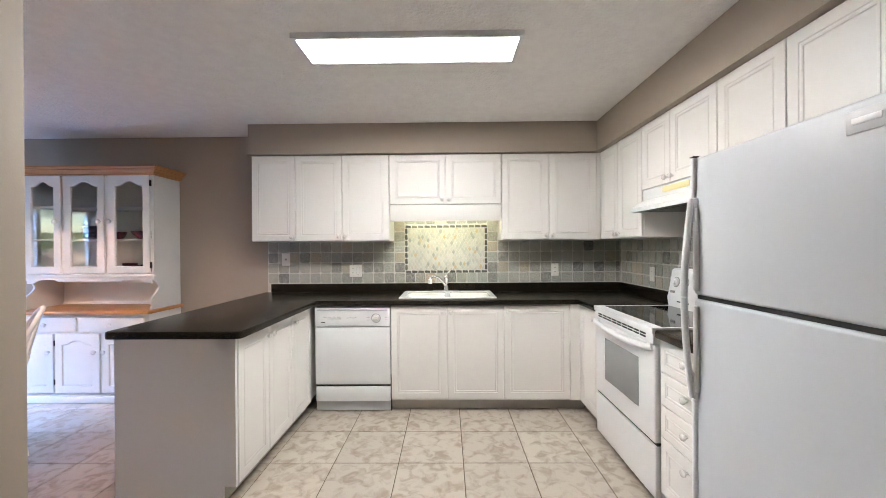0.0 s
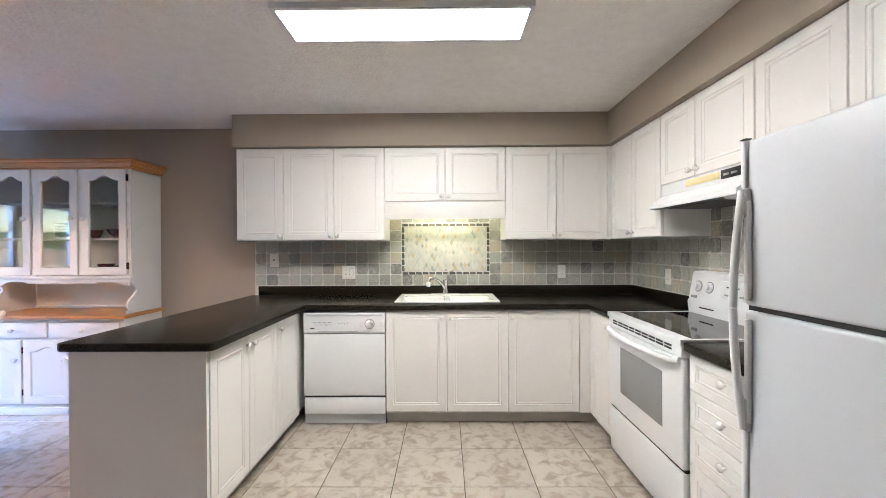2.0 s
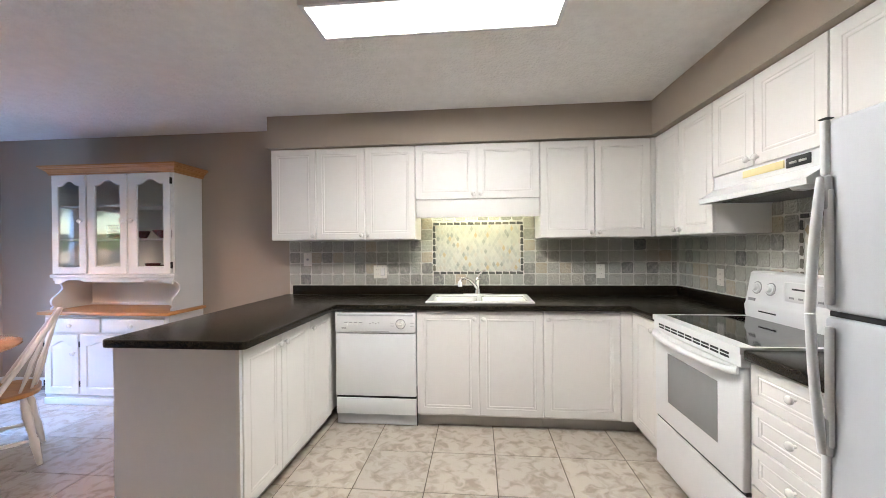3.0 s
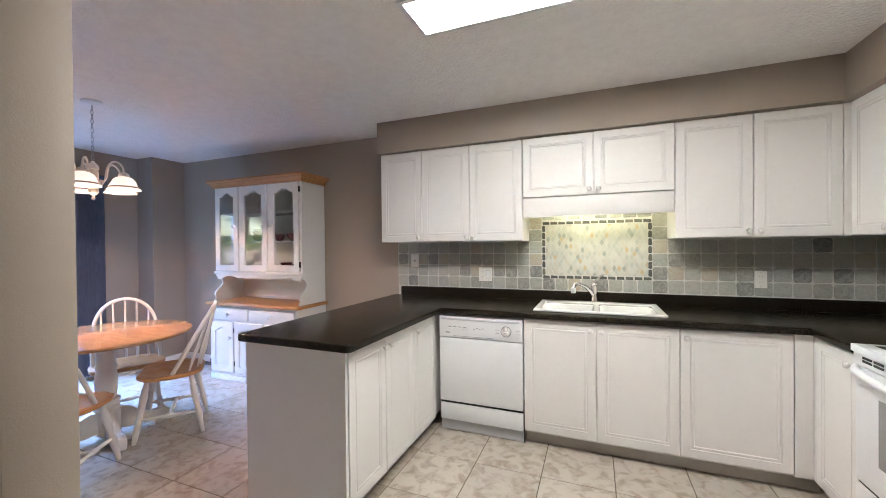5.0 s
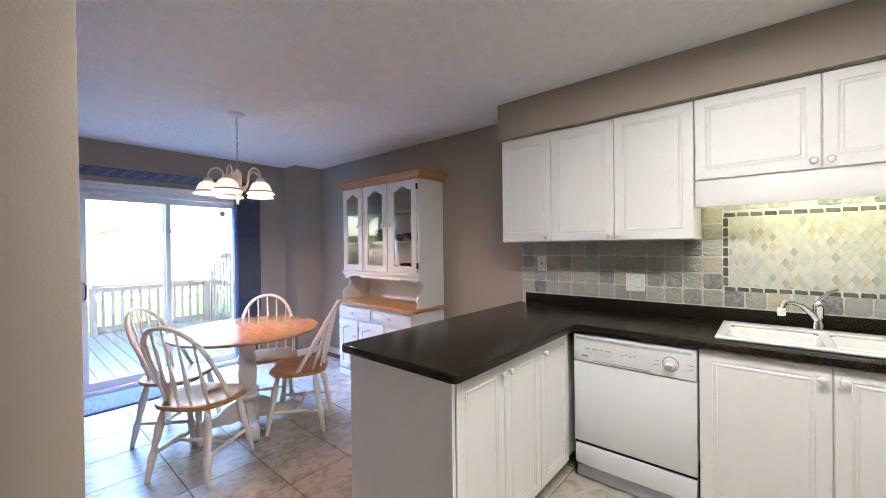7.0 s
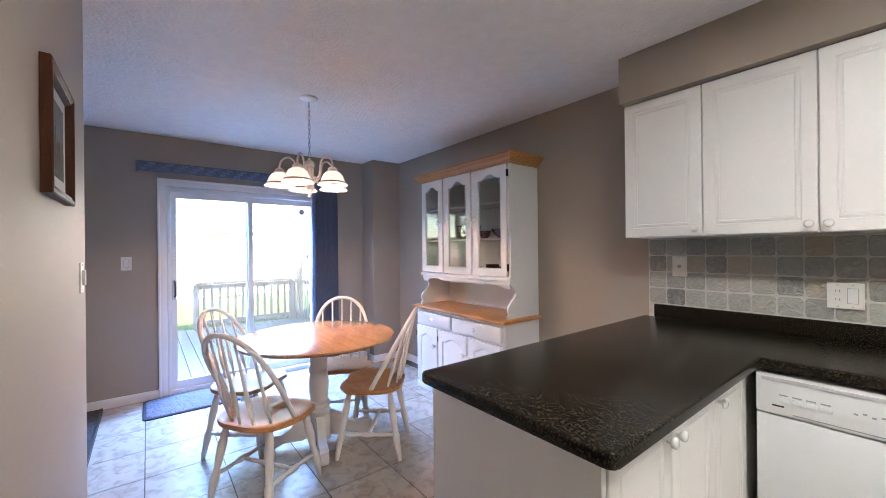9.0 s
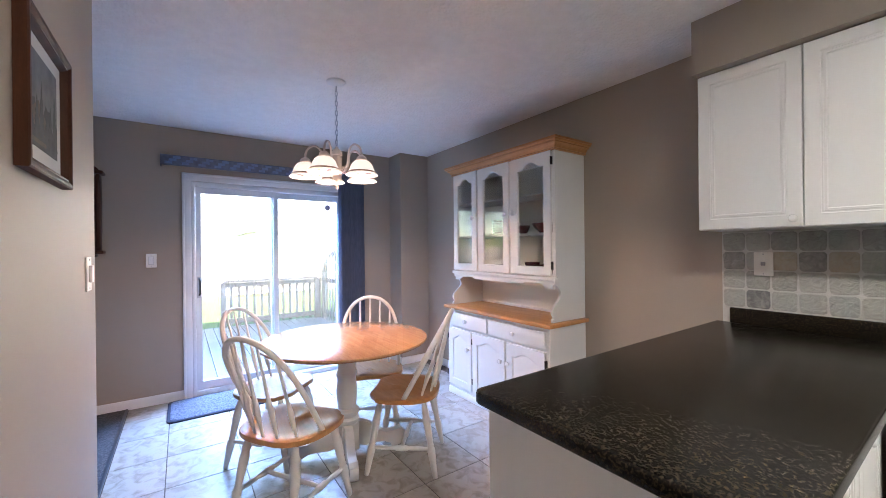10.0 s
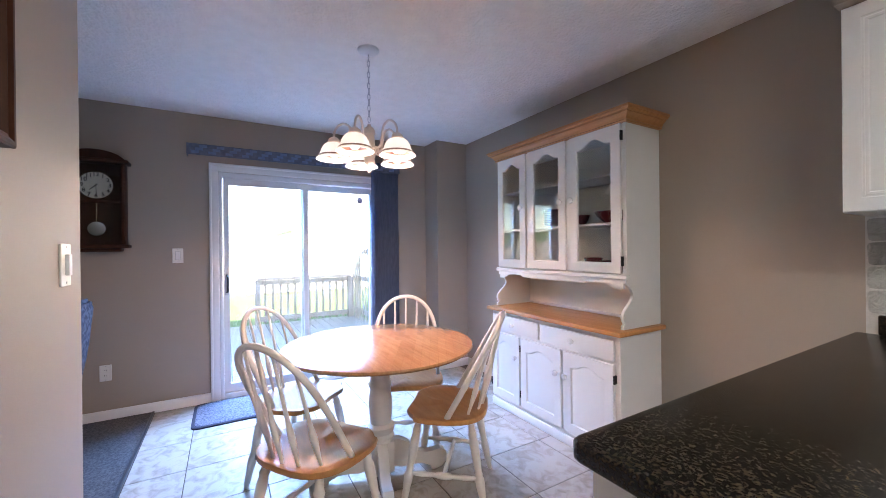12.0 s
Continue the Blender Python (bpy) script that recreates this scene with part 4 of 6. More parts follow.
# ---- plates on the walls ----
def wall_plate(name, at, u, nrm, w, h, label, inserts, group="wall plates"):
    """A plate centred at a place; inserts as (kind, offset along u)."""
    at, u, nrm, v = Vector(at), Vector(u), Vector(nrm), Vector((0, 0, 1))
    p = thing(name, at, label, "wall plate", group)

    def block(a0, a1, b0, b1, c0, c1):
        bm = bmesh.new()
        m = Matrix((u, v, nrm)).transposed().to_4x4()
        m.translation = at
        vs = bmesh.ops.create_cube(bm, size=1, matrix=m @ Matrix.Translation(((a0 + a1) / 2, (b0 + b1) / 2, (c0 + c1) / 2)) @ Matrix.Diagonal((a1 - a0, b1 - b0, c1 - c0, 1)))["verts"]
        bmesh.ops.bevel(bm, geom=list({ed for q in vs for ed in q.link_edges}), offset=min(0.0015, (c1 - c0) / 3), segments=1, affect="EDGES")
        return bm

    part("plate", block(-w / 2, w / 2, -h / 2, h / 2, 0, 0.006), M_PLATE, p)
    for kind, d in inserts:
        if kind == "outlet":
            for s in (-0.020, 0.020):
                part("socket", block(d - 0.016, d + 0.016, s - 0.014, s + 0.014, 0.006, 0.008), M_PLATE, p)
                for q in (-0.006, 0.006):
                    part("slot", block(d + q - 0.0012, d + q + 0.0012, s - 0.002, s + 0.006, 0.008, 0.0085), M_INK, p)
        elif kind == "rocker":
            # grey ring paints the shade in the gap round the rocker
            part("rocker_gap", block(d - 0.018, d + 0.018, -0.035, 0.035, 0.006, 0.0065), M_INKG, p)
            part("rocker", block(d - 0.016, d + 0.016, -0.033, 0.033, 0.006, 0.009), M_TRIM, p)
        elif kind == "paddle":
            part("paddle", block(d - 0.011, d + 0.011, -0.030, 0.030, 0.006, 0.016), M_TRIM, p)
        elif kind == "jack":
            part("jack", block(d - 0.009, d + 0.009, -0.008, 0.010, 0.006, 0.014), M_INKG, p)
        for s in (-h / 2 + 0.010, h / 2 - 0.010):
            part("screw", block(d - 0.003, d + 0.003, s - 0.003, s + 0.003, 0.006, 0.0075), M_STEEL, p)
    return p


YB = NORTH - 0.018
wall_plate("phone_jack", (-1.655, YB, 1.237), (1, 0, 0), (0, -1, 0), 0.078, 0.120, "ivory phone jack plate on the slate backsplash", [("jack", 0)])
wall_plate("outlet_switch_plate", (-0.977, YB, 1.123), (1, 0, 0), (0, -1, 0), 0.118, 0.118, "white double plate with outlet and switch", [("outlet", -0.024), ("rocker", 0.024)])
wall_plate("wall_outlet", (0.949, YB, 1.123), (1, 0, 0), (0, -1, 0), 0.070, 0.118, "white outlet on the slate backsplash", [("outlet", 0)])
wall_plate("wall_outlet", (EAST - 0.018, 3.185, 1.115), (0, 1, 0), (-1, 0, 0), 0.070, 0.118, "white outlet on the slate beside the range", [("outlet", 0)])
wall_plate("wall_outlet", (WEST, 0.641, 0.366), (0, 1, 0), (1, 0, 0), 0.072, 0.122, "white outlet low on the living room wall", [("outlet", 0)])
wall_plate("light_switch", (WEST, 1.102, 1.253), (0, 1, 0), (1, 0, 0), 0.074, 0.120, "white rocker switch beside the sliding door", [("rocker", 0)])
wall_plate("light_switch", (-2.812, 1.042, 1.256), (-1, 0, 0), (0, 1, 0), 0.074, 0.120, "ivory paddle switch on the partition wall", [("paddle", 0)])


# ---- framed print ----
def framed_print():
    y, x0, x1, z0, z1 = 1.0425, -2.468, -2.098, 1.507, 1.856
    f = thing("framed_picture", ((x0 + x1) / 2, y, z0), "framed landscape print with pale mat on the partition wall", "picture")
    prof = ((0, 0.001), (0, 0.022), (0.004, 0.025), (0.012, 0.025), (0.020, 0.019), (0.024, 0.020), (0.032, 0.008), (0.034, 0.002))
    rings = [[(x0 + d, y + h, z0 + d), (x1 - d, y + h, z0 + d), (x1 - d, y + h, z1 - d), (x0 + d, y + h, z1 - d)] for d, h in prof]
    bm = bmesh.new()
    vs = [[bm.verts.new(p) for p in r] for r in rings]
    vs.append(vs[0])
    for p, q in zip(vs, vs[1:]):
        for i in range(4):
            bm.faces.new((p[i], p[(i + 1) % 4], q[(i + 1) % 4], q[i]))
    part("frame", bm, M_WALNUT, f, "dark walnut frame")
    part("mat_board", box(x0 + 0.03, x1 - 0.03, y, y + 0.005, z0 + 0.03, z1 - 0.03), M_MAT, f, "pale mat board")
    a0, a1, b0, b1 = x0 + 0.068, x1 - 0.068, z0 + 0.066, z1 - 0.066
    pic = part("print", box(a0, a1, y + 0.005, y + 0.0055, b0, b1), surf("print sky", (0.12, 0.13, 0.14), (0.045, 0.052, 0.06), 22, 0.6), f, "muted grey landscape print")
    hill = surf("print hills", (0.016, 0.018, 0.02), (0.05, 0.053, 0.056), 30, 0.7)
    wood = surf("print barn", (0.10, 0.075, 0.05), (0.055, 0.045, 0.035), 40, 0.7)
    rows = [(a0, b0), (a1, b0)] + [(a1 - (a1 - a0) * k / 14, b0 + 0.085 + 0.03 * math.sin(k * 0.9) + 0.012 * math.sin(k * 2.7)) for k in range(15)]
    part("hill", prism(rows, lambda u, v, w: (u, w, v), y + 0.0056, y + 0.0059), hill, pic)
    part("barn", prism([(a0 + 0.10, b0 + 0.01), (a0 + 0.22, b0 + 0.01), (a0 + 0.22, b0 + 0.075), (a0 + 0.16, b0 + 0.11), (a0 + 0.10, b0 + 0.075)], lambda u, v, w: (u, w, v), y + 0.0060, y + 0.0063), wood, pic)
    for k in range(6):
        cx, hh = a0 + 0.028 + 0.036 * k, 0.10 + 0.05 * math.sin(k * 2.1 + 1)
        tri = []
        for s in range(5):
            tri += [(cx - 0.030 * (1 - s / 5), b0 + 0.02 + hh * s / 5), (cx - 0.014 * (1 - s / 5), b0 + 0.02 + hh * (s + 0.6) / 5)]
        tri += [(cx, b0 + 0.02 + hh)] + [(2 * cx - u, v) for u, v in reversed(tri)]
        part("painted_tree", prism(tri, lambda u, v, w: (u, w, v), y + 0.0064, y + 0.0066), hill, pic)


framed_print()


# ---- wall clock ----
def lettering(text, size, m, material, parent, name="numeral"):
    cu = bpy.data.curves.new(name, "FONT")
    cu.body, cu.size, cu.align_x, cu.align_y, cu.extrude, cu.offset = text, size, "CENTER", "CENTER", 0.0004, 0.0009
    tmp = bpy.data.objects.new("lettering", cu)
    scene.collection.objects.link(tmp)
    me = bpy.data.meshes.new_from_object(tmp.evaluated_get(bpy.context.evaluated_depsgraph_get()))
    bpy.data.objects.remove(tmp)
    me.transform(Matrix.Translation(-BASE[parent.name]) @ m)
    me.materials.clear()
    me.materials.append(material)
    ob = new(name, me)
    ob.parent = parent
    BASE[ob.name] = BASE[parent.name]
    return ob


def wall_clock():
    yc, x = 0.610, WEST
    c = thing("wall_clock", (x, yc, 1.30), "dark walnut pendulum wall clock showing half past seven", "clock")
    out = lambda u, v, w: (x + w, yc + u, v)
    part("case_back", box(x + 0.001, x + 0.012, yc - 0.165, yc + 0.165, 1.345, 1.965), M_WALNUT, c)
    for s in (-1, 1):
        part("case_side", box(x + 0.012, x + 0.105, yc + s * 0.165 - 0.012, yc + s * 0.165 + 0.012, 1.345, 1.955, 0.004), M_WALNUT, c)
        part("column", turned((x + 0.108, yc + s * 0.162, 1.37), (x + 0.108, yc + s * 0.162, 1.94), ((0, 0.013), (0.05, 0.016), (0.08, 0.010), (0.5, 0.013), (0.92, 0.010), (0.95, 0.016), (1, 0.013)), 10), M_WALNUT, c)
    part("cornice", box(x + 0.001, x + 0.135, yc - 0.200, yc + 0.200, 1.955, 1.982, 0.008, 3), M_WALNUT, c)
    hump = [(-0.17, 1.982), (0.17, 1.982)] + [(0.17 * math.cos(math.pi * k / 16), 1.990 + 0.062 * math.sin(math.pi * k / 16) ** 1.4) for k in range(17)]
    part("crest", prism(hump, out, 0.02, 0.10), M_WALNUT, c, "arched crest")
    part("base_shelf", box(x + 0.001, x + 0.135, yc - 0.196, yc + 0.196, 1.318, 1.345, 0.008, 3), M_WALNUT, c)
    part("base_moulding", box(x + 0.001, x + 0.100, yc - 0.15, yc + 0.15, 1.292, 1.318, 0.010, 3), M_WALNUT, c)
    part("mid_rail", box(x + 0.090, x + 0.100, yc - 0.153, yc + 0.153, 1.655, 1.675, 0.003), M_WALNUT, c)
    dial = part("dial", lathe(((0.103, 0.05), (0.103, 0.058), (0, 0.058)), 36, along((x, yc, 1.790), (x + 1, yc, 1.790))), M_DIAL, c, "ivory dial with black numerals")
    part("bezel", tube([(x + 0.060, yc + 0.104 * math.cos(k * math.pi / 18), 1.790 + 0.104 * math.sin(k * math.pi / 18)) for k in range(36)], 0.005, 6, True), M_WALNUT, dial)
    face = Matrix(((0, 0, 1, x + 0.0586), (1, 0, 0, yc), (0, 1, 0, 1.790), (0, 0, 0, 1)))
    for k in range(1, 13):
        an = radians(90 - 30 * k)
        lettering(str(k), 0.040, face @ Matrix.Translation((0.080 * math.cos(an), 0.080 * math.sin(an), 0)), M_INK, dial)
    for name, deg, ln, w in (("hour_hand", 90 - 226, 0.050, 0.006), ("minute_hand", 90 - 178, 0.076, 0.004)):
        m = face @ Matrix.Rotation(radians(deg), 4, "Z")
        bm = bmesh.new()
        bmesh.ops.create_cube(bm, size=1, matrix=m @ Matrix.Translation((ln / 2 - 0.006, 0, 0.003)) @ Matrix.Diagonal((ln + 0.012, w, 0.0012, 1)))
        part(name, bm, M_INK, dial)
    rod = part("pendulum", turned((x + 0.05, yc, 1.46), (x + 0.05, yc, 1.69), ((0, 0.004), (1, 0.004)), 8), M_BRASS, c)
    part("bob", lathe(((0, 0.0), (0.045, 0.004), (0.052, 0.010), (0.045, 0.016), (0, 0.022)), 24, along((x + 0.045, yc, 1.465), (x + 1, yc, 1.465))), M_STEEL, rod, "round silvery pendulum bob", smooth=60)
    g = part("glass_door", box(x + 0.092, x + 0.095, yc - 0.152, yc + 0.152, 1.347, 1.953), M_GLASS, c, "clear glass front")
    g.visible_shadow = False


wall_clock()


# ---- blind and valance ----
def valance():
    y0, y1 = 1.175, 3.045
    v = thing("blind_valance", (WEST, 2.1, 2.09), "navy patterned fabric blind valance over the sliding door", "valance")
    part("headrail", box(WEST + 0.001, WEST + 0.095, y0 + 0.006, y1 - 0.006, 2.113, 2.153), M_VINYL, v)
    part("fabric_front", box(WEST + 0.096, WEST + 0.104, y0, y1, 2.080, 2.172, 0.003), M_BLUE, v)
    for yy in (y0, y1 - 0.006):
        part("fabric_return", box(WEST + 0.001, WEST + 0.096, yy, yy + 0.006, 2.080, 2.172, 0.002), M_BLUE, v)
    light = surf("slate blue weave", (0.19, 0.25, 0.40), (0.13, 0.175, 0.29), 40, 0.85)
    for k in range(15):
        ya = y0 + 0.03 + k * 0.123
        for j in range(3):
            part("woven_block", box(WEST + 0.1042, WEST + 0.1048, ya + 0.03 * j, ya + 0.055 + 0.03 * j, 2.093 + 0.024 * j, 2.115 + 0.024 * j), light, v)
    b = thing("vertical_blind", (WEST + 0.06, 2.9, 0.03), "navy patterned vertical blind vanes drawn to the side", "blind")
    for k in range(11):
        ya = 2.785 + k * 0.023
        an = radians(-22 + 3 * math.sin(k * 2.3))
        c, s = math.cos(an) * 0.046, math.sin(an) * 0.046
        bm = bmesh.new()
        pts = [(-1, 0), (-0.5, 0.004), (0, 0.006), (0.5, 0.004), (1, 0)]
        lo = [bm.verts.new((WEST + 0.052 + s * t - c * 0.05, ya + c * t + b2, 0.035)) for t, b2 in pts]
        hi = [bm.verts.new((WEST + 0.052 + s * t - c * 0.05, ya + c * t + b2, 2.112)) for t, b2 in pts]
        for p in range(4):
            bm.faces.new((lo[p], lo[p + 1], hi[p + 1], hi[p]))
        bmesh.ops.solidify(bm, geom=bm.faces[:], thickness=0.0015)
        part("vane", bm, M_VANE, b)
    for k in range(27):
        for j in range(2):
            z = 0.07 + 0.076 * k + 0.038 * j
            part("woven_step", box(WEST + 0.0675, WEST + 0.0685, 2.741 + 0.010 * j, 2.768 + 0.010 * j, z, z + 0.036), light, b, "lighter woven step")


valance()


# ---- hutch ----
def arch(x0, x1, z0, z1, rise, n=16, y=0.0):
    """A ring: the two lower corners, then the curved top from the far side back."""
    out = [(x0, y, z0), (x1, y, z0)]
    for k in range(n + 1):
        s = k / n
        t = abs(2 * s - 1)
        h = 0.5 + 0.5 * math.cos(math.pi * min(1.0, max(0.0, (t - 0.04) / 0.86)))
        out.append((x1 + (x0 - x1) * s, y, z1 - rise + rise * h))
    return out


def hutch():
    top = thing("china_hutch", (-3.29, 3.6, 0), "white painted hutch with honey oak top and glazed doors", "hutch")
    x0, x1, yb = -3.868, -2.702, NORTH - 0.003
    yl, yu = 3.362, 3.432
    # lower case
    part("lower_case", box(x0, x1, yl + 0.021, yb, 0.085, 0.782), M_HUTCH, top)
    part("plinth", box(x0 - 0.012, x1 + 0.012, yl - 0.004, yb, 0.001, 0.060, 0.006), M_HUTCH, top)
    part("plinth_mould", box(x0 - 0.006, x1 + 0.006, yl + 0.004, yb, 0.060, 0.086, 0.008, 3), M_HUTCH, top)
    part("face_frame", box(x0, x1, yl + 0.006, yl + 0.021, 0.086, 0.781), M_HUTCH, top)
    for a, b in ((-3.852, -3.335), (-3.308, -2.735)):
        d = part("drawer", box(a, b, yl - 0.014, yl + 0.006, 0.634, 0.752, 0.005), M_HUTCH, top)
        knob(d, ((a + b) / 2, yl - 0.014, 0.693), (0, -1, 0), scale=1.1)
    for a, b, side in ((-3.858, -3.535, "r"), (-3.518, -3.128, "r"), (-3.104, -2.735, "l")):
        n = 16
        z0, z1, m = 0.095, 0.612, 0.060
        f = yl - 0.014
        rings = [arch(a, b, z0, z1, 0, n, yl + 0.006), arch(a, b, z0, z1, 0, n, f + 0.003), arch(a + 0.003, b - 0.003, z0 + 0.003, z1 - 0.003, 0, n, f),
                 arch(a + m, b - m, z0 + m, z1 - 0.058, 0.036, n, f), arch(a + m + 0.006, b - m - 0.006, z0 + m + 0.006, z1 - 0.064, 0.036, n, f + 0.009),
                 arch(a + m + 0.030, b - m - 0.030, z0 + m + 0.03, z1 - 0.090, 0.032, n, f + 0.003)]
        d = part("door", rings_face(rings), M_HUTCH, top)
        kx = a + 0.028 if side == "l" else b - 0.028
        knob(d, (kx, f, 0.455), (0, -1, 0), scale=1.15)
        hx = b + 0.001 if side == "l" else a - 0.009
        for hz in (0.19, 0.53):
            part("hinge", box(hx, hx + 0.010, f - 0.003, yl + 0.008, hz - 0.025, hz + 0.025, 0.002), M_IRON, d, "black iron hinge")
    part("oak_top", box(-3.900, -2.668, 3.322, yb, 0.783, 0.812, 0.008, 3), M_OAK, top, "honey oak worktop")
    # upper case
    zs, zt = 1.130, 2.020
    for a in (x0 + 0.002, x1 - 0.020):
        lo = [(3.455, 1.130), (3.425, 1.130), (3.428, 1.075)]
        for k in range(13):
            s = k / 12
            lo.append((3.470 + 0.035 * math.sin(math.pi * (s * 1.9 + 0.05)) - 0.045 * s, 1.045 - 0.200 * s))
        lo += [(3.402, 0.832), (3.402, 0.813), (yb, 0.813), (yb, zt), (yu + 0.021, zt), (yu + 0.021, 1.130)]
        part("upper_side", prism(lo, lambda u, v, w: (w, u, v), a, a + 0.018), M_HUTCH, top)
    part("back_board", box(x0 + 0.020, x1 - 0.020, yb - 0.010, yb - 0.001, 0.813, zt), M_HBACK, top)
    part("back_rail", box(x0 + 0.020, x1 - 0.020, yb - 0.024, yb - 0.0105, 0.813, 0.832, 0.003), M_HUTCH, top)
    part("upper_floor", box(x0 + 0.020, x1 - 0.020, yu + 0.021, yb - 0.0105, 1.112, 1.132), M_HUTCH, top)
    part("upper_roof", box(x0 + 0.020, x1 - 0.020, yu + 0.021, yb - 0.0105, 2.000, zt), M_HUTCH, top)
    for z in (1.425, 1.725):
        part("shelf", box(x0 + 0.021, x1 - 0.021, yu + 0.045, yb - 0.011, z, z + 0.016, 0.002), M_HUTCH, top)
    part("ledge_mould", box(x0 - 0.012, x1 + 0.012, yu - 0.022, yu + 0.020, 1.098, 1.128, 0.008, 3), M_HUTCH, top)
    ap = [(x0 + 0.020, 1.098), (x1 - 0.020, 1.098)]
    for k in range(49):
        s = k / 48
        e = abs(2 * s - 1)
        if e < 0.50:
            drop = 0.036
        elif e < 0.84:
            w = (e - 0.50) / 0.34
            drop = 0.036 - 0.014 * math.sin(math.pi * w) ** 0.5 - 0.005 * math.sin(3 * math.pi * w) ** 2
        else:
            drop = 0.036 + 0.018 * min(1.0, (e - 0.84) / 0.06)
        ap.append((x1 - 0.020 + (x0 - x1 + 0.040) * s, 1.098 - drop))
    part("scalloped_apron", prism(ap, lambda u, v, w: (u, w, v), yu - 0.004, yu + 0.014), M_HUTCH, top)
    for a, b in ((x0, x0 + 0.012), (-3.536, -3.496), (-3.144, -3.098), (x1 - 0.024, x1)):
        part("stile", box(a, b, yu + 0.003, yu + 0.0205, 1.128, zt), M_HUTCH, top)
    for a, b, side in ((-3.858, -3.530, "r"), (-3.502, -3.138, "r"), (-3.104, -2.730, "l")):
        n, z0, z1, m, f, bk = 20, 1.133, 2.006, 0.060, yu - 0.014, yu + 0.003
        g = (a + m, b - m, z0 + m, z1 - 0.050, 0.044, n)
        outer = lambda y, d=0.0: arch(a + d, b - d, z0 + d, z1 - d, 0, n, y)
        rs = [outer(bk), outer(f + 0.003), outer(f, 0.003), arch(*g, f), arch(g[0] + 0.005, g[1] - 0.005, g[2] + 0.005, g[3] - 0.005, g[4], n, f + 0.006), arch(g[0] + 0.005, g[1] - 0.005, g[2] + 0.005, g[3] - 0.005, g[4], n, bk)]
        bm = bmesh.new()
        vs = [[bm.verts.new(p) for p in r] for r in rs]
        vs.append(vs[0])
        for p, q in zip(vs, vs[1:]):
            for i in range(len(p)):
                bm.faces.new((p[i], p[(i + 1) % len(p)], q[(i + 1) % len(p)], q[i]))
        d = part("glazed_door", bm, M_HUTCH, top)
        pane = part("pane", rings_face([arch(g[0] - 0.002, g[1] + 0.002, g[2] - 0.002, g[3] + 0.002, g[4], n, f + 0.010), arch(g[0] - 0.002, g[1] + 0.002, g[2] - 0.002, g[3] + 0.002, g[4], n, f + 0.013)]), M_HGLASS, d, "clear glass pane", smooth=None)
        pane.visible_shadow = False
        kx = a + 0.030 if side == "l" else b - 0.030
        knob(d, (kx, f, 1.595), (0, -1, 0), scale=1.25)
        for hz in (1.206, 1.935) if side == "l" else ():
            part("hinge", box(b + 0.001, b + 0.011, f - 0.002, bk, hz - 0.028, hz + 0.028, 0.002), M_IRON, d, "black iron hinge")
    # crown
    prof = ((0.0, 2.006), (0.014, 2.007), (0.018, 2.012), (0.014, 2.018), (0.019, 2.020), (0.022, 2.030), (0.031, 2.042), (0.044, 2.050), (0.044, 2.056), (0.053, 2.058), (0.059, 2.064), (0.060, 2.069), (0.066, 2.071), (0.066, 2.084), (0.0, 2.084))
    bm = bmesh.new()
    rows = []
    for d, z in prof:
        rows.append([bm.verts.new(p) for p in ((x0 - d, yb, z), (x0 - d, yu - 0.002 - d, z), (x1 + d, yu - 0.002 - d, z), (x1 + d, yb, z))])
    for p, q in zip(rows, rows[1:]):
        for i in range(3):
            bm.faces.new((p[i], p[i + 1], q[i + 1], q[i]))
    bm.faces.new(rows[0])
    bm.faces.new(rows[-1])
    part("crown", bm, M_OAK, top, "honey oak crown moulding")


hutch()


def bowl(at, r, h, label):
    rows = ((0.0, 0.0), (r * 0.45, 0.0), (r * 0.5, h * 0.08), (r * 0.85, h * 0.6), (r, h), (r * 0.96, h), (r * 0.8, h * 0.6), (r * 0.4, h * 0.16), (0, h * 0.14))
    return solid("bowl", lathe(rows, 24, Matrix.Translation(at)), M_RED, label, "bowl", "maroon dishes in the hutch", smooth=60, at=at)


def plate_stack(at, r, n):
    for k in range(n):
        z = at[2] + 0.013 * k
        rows = ((0, 0), (r * 0.6, 0), (r, 0.014), (r, 0.018), (r * 0.62, 0.006), (0, 0.005))
        solid("plate", lathe(rows, 24, Matrix.Translation((at[0], at[1], z))), M_RED, "maroon glazed dinner plate in a stack", "plate", "maroon dishes in the hutch", smooth=60, at=(at[0], at[1], z))


SH = 1.4415
bowl((-2.885, 3.56, SH), 0.105, 0.072, "maroon glazed bowl on the hutch shelf")
bowl((-3.17, 3.62, SH), 0.055, 0.070, "small maroon glazed bowl on the hutch shelf")
plate_stack((-3.34, 3.58, SH), 0.115, 9)
bowl((-3.06, 3.60, 1.1325), 0.06, 0.085, "small maroon glazed bowl on the hutch floor")
plate_stack((-2.88, 3.60, 1.1325), 0.11, 5)
plate_stack((-3.36, 3.60, 1.1325), 0.12, 4)


